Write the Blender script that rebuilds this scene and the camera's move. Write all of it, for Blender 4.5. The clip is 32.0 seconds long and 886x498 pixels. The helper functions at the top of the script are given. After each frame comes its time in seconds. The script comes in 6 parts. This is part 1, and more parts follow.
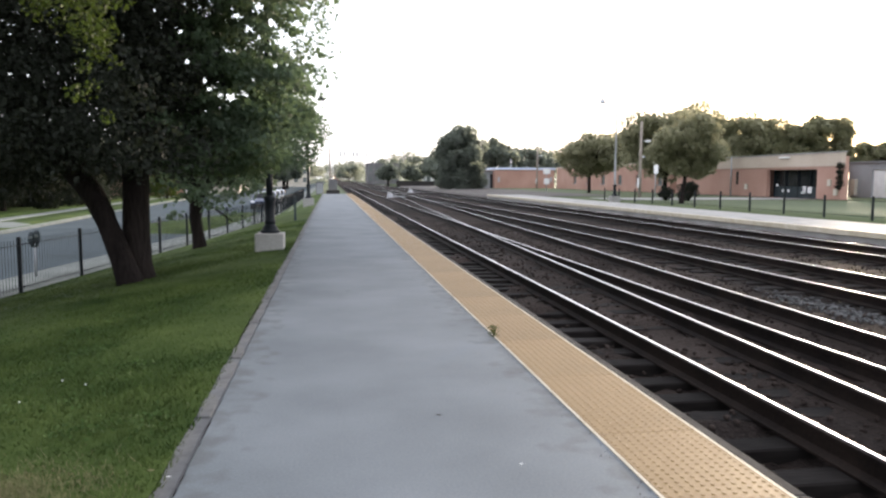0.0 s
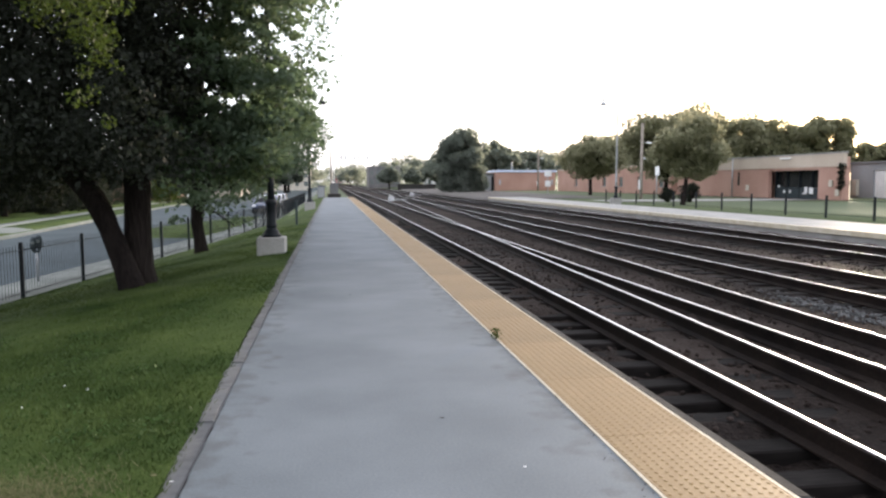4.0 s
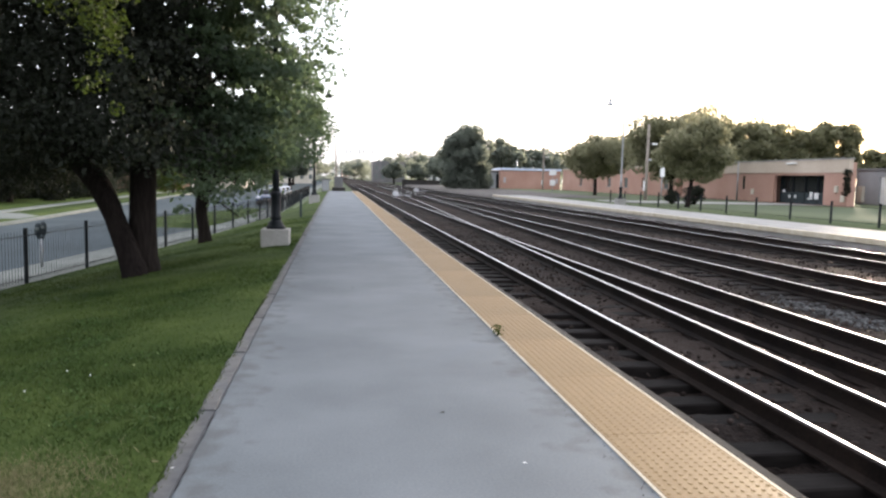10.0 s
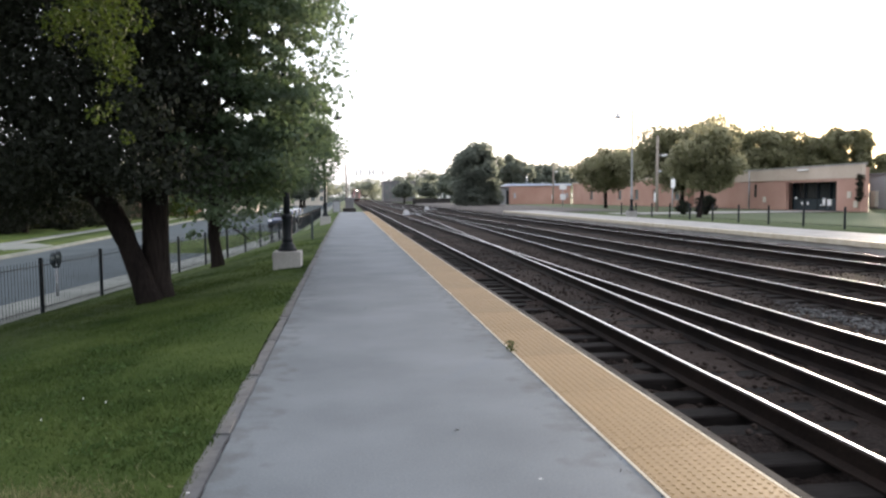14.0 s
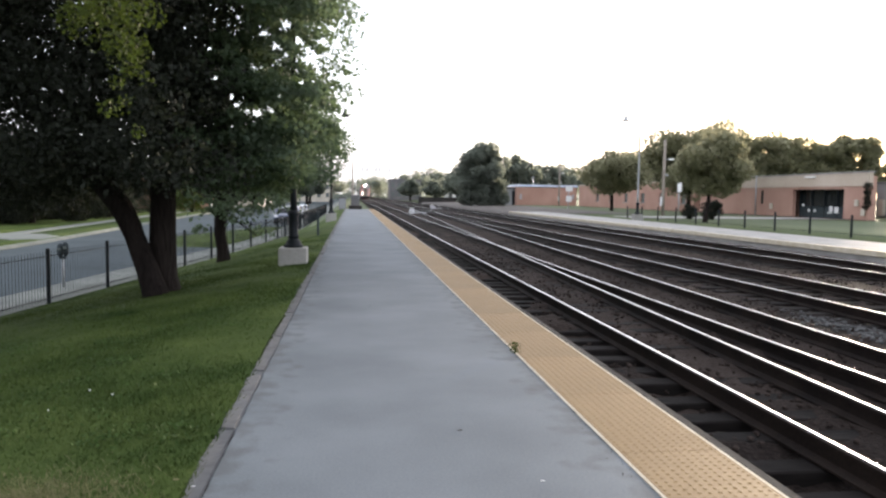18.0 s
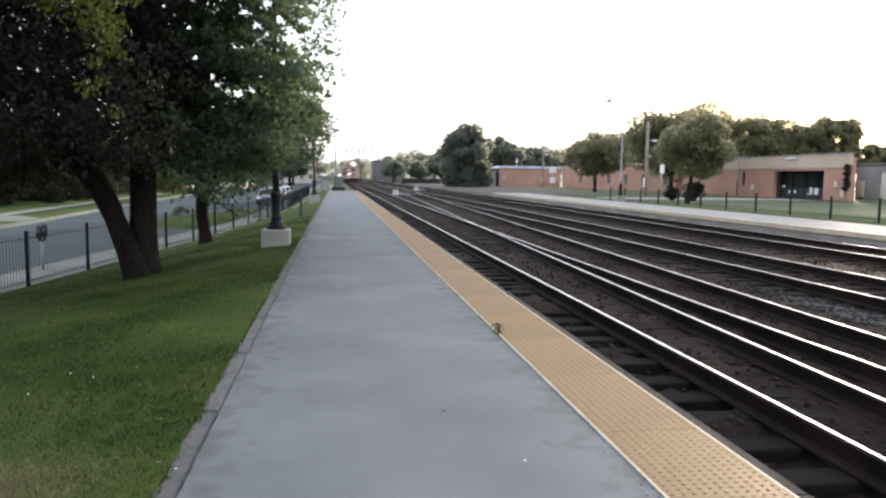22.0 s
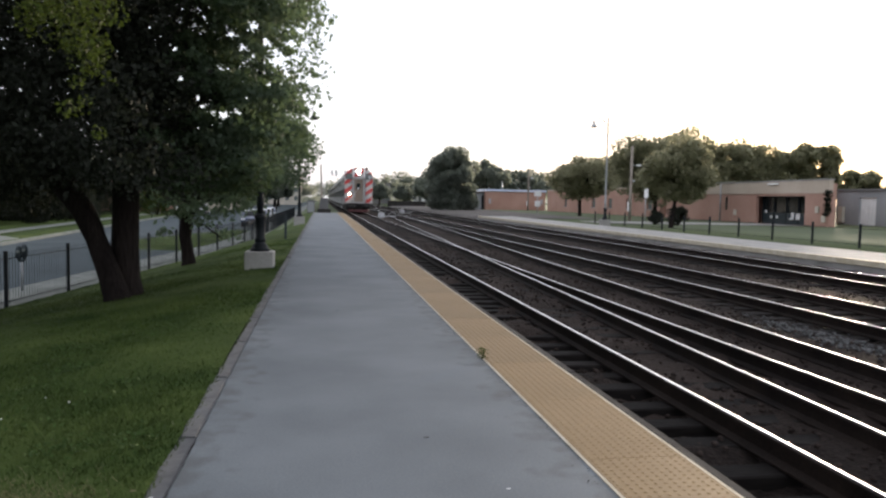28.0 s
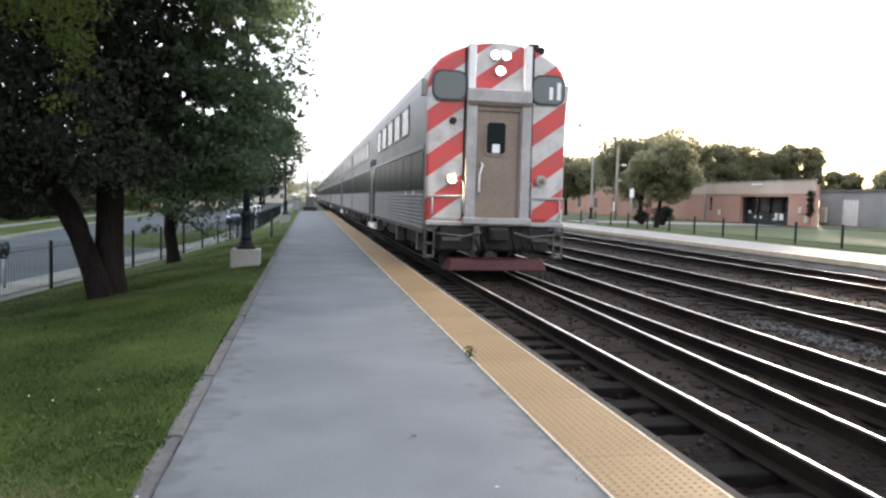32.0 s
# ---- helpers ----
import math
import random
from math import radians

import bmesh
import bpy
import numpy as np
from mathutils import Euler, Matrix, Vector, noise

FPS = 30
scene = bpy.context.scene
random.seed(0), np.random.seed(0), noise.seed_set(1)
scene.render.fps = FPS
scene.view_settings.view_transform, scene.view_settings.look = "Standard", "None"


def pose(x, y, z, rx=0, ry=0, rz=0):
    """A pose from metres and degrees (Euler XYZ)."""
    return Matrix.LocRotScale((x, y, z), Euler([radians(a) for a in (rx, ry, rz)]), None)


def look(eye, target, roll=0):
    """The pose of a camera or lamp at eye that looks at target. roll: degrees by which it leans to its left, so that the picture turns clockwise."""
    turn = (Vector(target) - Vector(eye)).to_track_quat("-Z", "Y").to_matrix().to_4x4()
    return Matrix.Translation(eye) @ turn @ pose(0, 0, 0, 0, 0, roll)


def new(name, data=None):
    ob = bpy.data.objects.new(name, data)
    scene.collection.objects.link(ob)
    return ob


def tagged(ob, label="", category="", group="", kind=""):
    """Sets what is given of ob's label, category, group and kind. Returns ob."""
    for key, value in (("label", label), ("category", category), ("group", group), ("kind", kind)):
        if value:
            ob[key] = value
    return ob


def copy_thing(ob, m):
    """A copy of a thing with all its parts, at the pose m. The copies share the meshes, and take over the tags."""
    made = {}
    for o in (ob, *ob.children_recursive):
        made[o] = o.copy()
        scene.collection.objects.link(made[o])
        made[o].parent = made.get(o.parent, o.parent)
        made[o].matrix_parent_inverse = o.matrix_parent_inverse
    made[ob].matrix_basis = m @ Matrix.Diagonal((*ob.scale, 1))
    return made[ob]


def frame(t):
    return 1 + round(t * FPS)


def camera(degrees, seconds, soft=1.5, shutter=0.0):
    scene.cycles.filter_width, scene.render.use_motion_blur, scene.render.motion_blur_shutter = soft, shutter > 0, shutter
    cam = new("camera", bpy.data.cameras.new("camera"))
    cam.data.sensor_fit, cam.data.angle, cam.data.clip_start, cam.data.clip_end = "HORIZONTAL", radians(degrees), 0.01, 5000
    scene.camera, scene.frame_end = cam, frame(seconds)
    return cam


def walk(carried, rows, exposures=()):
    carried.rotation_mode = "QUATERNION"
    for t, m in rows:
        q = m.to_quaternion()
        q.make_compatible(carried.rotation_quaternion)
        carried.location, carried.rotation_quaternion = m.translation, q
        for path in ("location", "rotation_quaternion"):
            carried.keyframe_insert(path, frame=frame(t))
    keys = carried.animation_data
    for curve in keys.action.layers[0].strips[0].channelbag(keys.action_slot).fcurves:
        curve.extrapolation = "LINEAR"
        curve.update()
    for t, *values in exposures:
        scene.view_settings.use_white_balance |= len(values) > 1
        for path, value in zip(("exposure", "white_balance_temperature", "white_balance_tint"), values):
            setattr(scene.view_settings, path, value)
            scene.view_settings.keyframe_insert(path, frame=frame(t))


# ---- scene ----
cam = camera(62.0, 32.0, soft=2.4)
EXPOSURE, KELVIN, TINT = 2.82, 6550, 12
# seconds, place in metres, then yaw, pitch and lean in degrees; a hand-held camera that hardly leaves its spot
PATH = [
    (0.0, 0.003, -0.005, 1.432, -8.64, -5.39, 0.24),
    (0.5, -0.002, -0.010, 1.430, -8.29, -5.21, 0.54),
    (1.0, -0.011, -0.030, 1.438, -7.59, -4.56, 0.51),
    (1.5, 0.003, -0.027, 1.436, -8.25, -4.68, 0.77),
    (2.0, -0.001, -0.016, 1.434, -8.51, -4.68, 0.48),
    (2.5, 0.001, -0.005, 1.431, -9.08, -5.18, 0.41),
    (3.0, 0.005, -0.005, 1.428, -8.90, -5.61, 0.03),
    (3.5, 0.000, -0.000, 1.433, -8.59, -4.91, -0.02),
    (5.5, 0.008, 0.002, 1.417, -8.26, -6.52, -0.48),
    (6.0, -0.006, -0.014, 1.432, -7.80, -4.97, -0.30),
    (6.5, -0.002, -0.001, 1.425, -7.99, -5.46, 0.65),
    (7.0, -0.009, 0.008, 1.429, -9.35, -5.76, 0.87),
    (7.5, 0.000, 0.020, 1.423, -9.53, -5.86, 1.16),
    (8.0, -0.002, 0.022, 1.424, -10.10, -6.11, 1.72),
    (8.5, -0.011, 0.019, 1.422, -9.69, -5.59, 1.72),
    (9.0, -0.012, -0.004, 1.429, -8.15, -6.07, 0.90),
    (9.5, -0.014, -0.020, 1.427, -7.86, -5.30, 0.84),
    (10.0, -0.011, -0.003, 1.420, -8.30, -5.44, 1.30),
    (10.5, -0.005, 0.002, 1.432, -8.33, -5.28, 1.01),
    (11.0, -0.000, -0.002, 1.432, -8.52, -5.07, 0.96),
    (11.5, -0.014, -0.045, 1.441, -6.34, -3.78, 0.61),
    (12.0, -0.004, -0.034, 1.433, -6.85, -3.61, 0.08),
    (12.5, -0.012, -0.045, 1.426, -6.04, -3.03, -0.44),
    (13.0, -0.002, -0.052, 1.435, -6.79, -3.24, -0.44),
    (13.5, -0.011, -0.055, 1.444, -6.35, -3.58, -0.31),
    (14.0, 0.005, -0.014, 1.419, -7.34, -4.07, -0.47),
    (14.5, 0.014, -0.015, 1.429, -8.52, -5.32, -0.28),
    (16.5, -0.021, -0.044, 1.438, -7.07, -4.26, 1.66),
    (17.0, -0.018, -0.044, 1.428, -6.84, -4.10, 1.37),
    (17.5, -0.014, -0.044, 1.440, -7.25, -4.03, 1.17),
    (18.0, -0.015, -0.039, 1.432, -6.98, -4.14, 0.77),
    (18.5, -0.019, -0.034, 1.431, -7.48, -4.59, 0.90),
    (19.0, -0.018, -0.027, 1.430, -8.08, -4.03, 1.29),
    (19.5, -0.006, -0.034, 1.429, -7.39, -4.24, 0.49),
    (20.0, -0.009, -0.041, 1.430, -7.03, -4.13, 0.48),
    (20.5, 0.001, -0.025, 1.429, -8.13, -4.85, 0.97),
    (21.0, -0.004, -0.028, 1.427, -8.24, -6.13, 0.52),
    (21.5, -0.004, -0.020, 1.425, -8.52, -6.43, 0.60),
    (22.0, -0.009, -0.033, 1.432, -8.26, -5.56, 0.77),
    (22.5, -0.007, -0.024, 1.425, -7.92, -4.96, 0.57),
    (23.0, -0.010, -0.030, 1.429, -8.12, -5.27, 1.08),
    (23.5, -0.015, -0.040, 1.432, -7.27, -5.67, 1.33),
    (24.0, -0.016, -0.032, 1.425, -7.31, -6.07, 1.42),
    (24.5, -0.013, -0.046, 1.433, -7.01, -5.41, 1.38),
    (25.0, -0.012, -0.033, 1.434, -7.47, -5.74, 1.59),
    (25.5, -0.012, -0.022, 1.432, -8.47, -5.30, 1.84),
    (27.5, 0.008, 0.004, 1.432, -9.15, -2.42, 1.03),
    (28.0, 0.005, -0.003, 1.439, -9.37, -3.79, 1.19),
    (28.5, 0.002, -0.003, 1.433, -9.63, -4.08, 1.42),
    (29.0, 0.005, 0.009, 1.432, -9.61, -4.10, 1.16),
    (29.5, 0.001, 0.009, 1.428, -9.60, -3.99, 1.37),
    (30.0, -0.007, 0.001, 1.433, -9.57, -3.60, 1.37),
    (30.5, 0.000, -0.004, 1.433, -9.75, -3.82, 1.59),
    (31.0, -0.004, -0.011, 1.436, -10.22, -4.10, 1.78),
    (31.5, -0.007, 0.007, 1.426, -9.95, -4.19, 1.50),
    (32.0, -0.010, 0.003, 1.435, -10.45, -3.86, 1.48),
]
walk(cam, [(t, pose(x, y, z, 90 + pitch, 0, yaw) @ pose(0, 0, 0, 0, 0, lean)) for t, x, y, z, yaw, pitch, lean in PATH],
     [(t, EXPOSURE + s, KELVIN, TINT) for t, s in ((0.0, -0.03), (12.5, 0.0), (14.0, -0.18), (18.0, -0.15), (25.5, -0.25), (27.4, -0.85), (28.2, -0.7), (29.0, -0.6), (30.0, -0.6), (31.0, -0.5), (31.6, -0.35), (32.0, 0.05))])

# ---- sky and sun: a low evening sun behind the trees across the tracks ----
SUN_TURN, SUN_RISE = radians(37.8), radians(3.4)
world = bpy.data.worlds.new("evening_sky")
scene.world = world
world.use_nodes = True
wn = world.node_tree
sky = wn.nodes.new("ShaderNodeTexSky")
sky.sky_type, sky.sun_disc = "NISHITA", False
sky.sun_elevation, sky.sun_rotation = SUN_RISE, SUN_TURN
sky.air_density, sky.dust_density, sky.ozone_density = 1.0, 3.0, 3.0
# thin evening haze evens the sky out
haze = wn.nodes.new("ShaderNodeMix")
haze.data_type = "RGBA"
haze.inputs["Factor"].default_value = 0.74
haze.inputs["B"].default_value = (2.3, 2.34, 2.5, 1)
wn.links.new(sky.outputs[0], haze.inputs["A"])
wn.links.new(haze.outputs["Result"], wn.nodes["Background"].inputs[0])
wn.nodes["Background"].inputs[1].default_value = 0.15
lamp = bpy.data.lights.new("sun", "SUN")
lamp.energy, lamp.angle, lamp.color = 2.8, radians(7.0), (1.0, 0.84, 0.64)
sun = new("sun", lamp)
sun.matrix_world = look((60, 80, 30), (60 - math.sin(SUN_TURN), 80 - math.cos(SUN_TURN), 30 - math.tan(SUN_RISE)))


# ---- materials ----
def mat(name, a, b, rough=0.75, metal=0.0, fine=40.0, large=0.8, bump=0.15, dist=0.01, dark=0.0, rand=0.0, island=0.0, clear=0.0, spec=0.4, stretch=None):
    """Colour a to b by a large and a fine noise, with a bump; rand / island: brightness spread from piece to piece."""
    m = bpy.data.materials.new(name)
    m.use_nodes = True
    nt = m.node_tree
    n, l = nt.nodes, nt.links
    p = n["Principled BSDF"]
    co = n.new("ShaderNodeTexCoord")
    big, small = n.new("ShaderNodeTexNoise"), n.new("ShaderNodeTexNoise")
    big.inputs["Scale"].default_value, small.inputs["Scale"].default_value = large, fine
    big.inputs["Detail"].default_value, small.inputs["Detail"].default_value = 4, 6
    source = co.outputs["Object"]
    if stretch:
        grow = n.new("ShaderNodeMapping")
        grow.inputs["Scale"].default_value = stretch
        l.new(source, grow.inputs["Vector"])
        source = grow.outputs[0]
    for t in (big, small):
        l.new(source, t.inputs["Vector"])
    add = n.new("ShaderNodeMath")
    add.operation = "MULTIPLY_ADD"
    l.new(small.outputs[0], add.inputs[0])
    add.inputs[1].default_value = 0.55
    half = n.new("ShaderNodeMath")
    half.operation = "MULTIPLY_ADD"
    l.new(big.outputs[0], half.inputs[0])
    half.inputs[1].default_value, half.inputs[2].default_value = 0.9, -0.22
    l.new(half.outputs[0], add.inputs[2])
    ramp = n.new("ShaderNodeValToRGB")
    ramp.color_ramp.elements[0].position, ramp.color_ramp.elements[1].position = 0.3, 0.72
    ramp.color_ramp.elements[0].color, ramp.color_ramp.elements[1].color = (*a, 1), (*b, 1)
    l.new(add.outputs[0], ramp.inputs[0])
    out = ramp.outputs[0]
    if rand or island:
        src = n.new("ShaderNodeObjectInfo").outputs["Random"] if rand else n.new("ShaderNodeNewGeometry").outputs["Random Per Island"]
        k = n.new("ShaderNodeMapRange")
        k.inputs["To Min"].default_value, k.inputs["To Max"].default_value = 1 - (rand or island), 1 + (rand or island)
        l.new(src, k.inputs[0])
        hsv = n.new("ShaderNodeHueSaturation")
        l.new(out, hsv.inputs["Color"])
        l.new(k.outputs[0], hsv.inputs["Value"])
        out = hsv.outputs[0]
    l.new(out, p.inputs["Base Color"])
    p.inputs["Roughness"].default_value, p.inputs["Metallic"].default_value = rough, metal
    p.inputs["Specular IOR Level"].default_value = spec
    if clear:
        p.inputs["Coat Weight"].default_value, p.inputs["Coat Roughness"].default_value = clear, 0.08
    if bump:
        bn = n.new("ShaderNodeBump")
        bn.inputs["Strength"].default_value, bn.inputs["Distance"].default_value = bump, dist
        l.new(small.outputs[0], bn.inputs["Height"])
        l.new(bn.outputs[0], p.inputs["Normal"])
    return m


def leaf_mat(name, a, b, through_col, share=0.2):
    """Leaves: colour from leaf to leaf, part of the light shines through."""
    m = mat(name, a, b, rough=0.7, fine=3.0, large=0.5, bump=0, island=0.35, spec=0.12)
    nt = m.node_tree
    n, l = nt.nodes, nt.links
    tr = n.new("ShaderNodeBsdfTranslucent")
    tr.inputs[0].default_value = (*through_col, 1)
    mix = n.new("ShaderNodeMixShader")
    mix.inputs[0].default_value = share
    l.new(n["Principled BSDF"].outputs[0], mix.inputs[1])
    l.new(tr.outputs[0], mix.inputs[2])
    l.new(mix.outputs[0], n["Material Output"].inputs[0])
    return m


def glow(name, colour, power):
    m = bpy.data.materials.new(name)
    m.use_nodes = True
    p = m.node_tree.nodes["Principled BSDF"]
    p.inputs["Base Color"].default_value = (*colour, 1)
    p.inputs["Emission Color"].default_value = (*colour, 1)
    p.inputs["Emission Strength"].default_value = power
    return m


def stripe_mat(name, red, white, period, lean):
    """Slanting warning stripes painted across the car's end; dirt over both colours."""
    m = mat(name, red, red, rough=0.45, fine=30, large=1.5, bump=0.03, clear=0.2)
    nt = m.node_tree
    n, l = nt.nodes, nt.links
    co, sep = n.new("ShaderNodeTexCoord"), n.new("ShaderNodeSeparateXYZ")
    l.new(co.outputs["Object"], sep.inputs[0])
    def op(kind, x, y):
        o = n.new("ShaderNodeMath")
        o.operation = kind
        for i, v in enumerate((x, y)):
            if isinstance(v, (int, float)):
                o.inputs[i].default_value = v
            else:
                l.new(v, o.inputs[i])
        return o.outputs[0]
    s = op("SUBTRACT", sep.outputs[2], op("MULTIPLY", sep.outputs[0], lean))
    s = op("FRACT", op("DIVIDE", op("ADD", s, 20 * period + 0.12), period), 0.0)
    s = op("GREATER_THAN", s, 0.5)
    noise_t = n.new("ShaderNodeTexNoise")
    noise_t.inputs["Scale"].default_value = 3.0
    noise_t.inputs["Detail"].default_value = 6
    l.new(co.outputs["Object"], noise_t.inputs["Vector"])
    mix = n.new("ShaderNodeMix")
    mix.data_type = "RGBA"
    l.new(s, mix.inputs["Factor"])
    mix.inputs["A"].default_value, mix.inputs["B"].default_value = (*white, 1), (*red, 1)
    dirt = n.new("ShaderNodeMix")
    dirt.data_type = "RGBA"
    k = n.new("ShaderNodeMapRange")
    k.inputs["From Min"].default_value, k.inputs["From Max"].default_value = 0.45, 0.75
    k.inputs["To Max"].default_value = 0.5
    l.new(noise_t.outputs[0], k.inputs[0])
    l.new(k.outputs[0], dirt.inputs["Factor"])
    l.new(mix.outputs["Result"], dirt.inputs["A"])
    dirt.inputs["B"].default_value = (0.13, 0.105, 0.085, 1)
    l.new(dirt.outputs["Result"], n["Principled BSDF"].inputs["Base Color"])
    return m


def glass_mat(name, tint, rough=0.03):
    m = bpy.data.materials.new(name)
    m.use_nodes = True
    p = m.node_tree.nodes["Principled BSDF"]
    p.inputs["Base Color"].default_value = (*tint, 1)
    p.inputs["Roughness"].default_value = rough
    p.inputs["Specular IOR Level"].default_value = 0.25
    return m


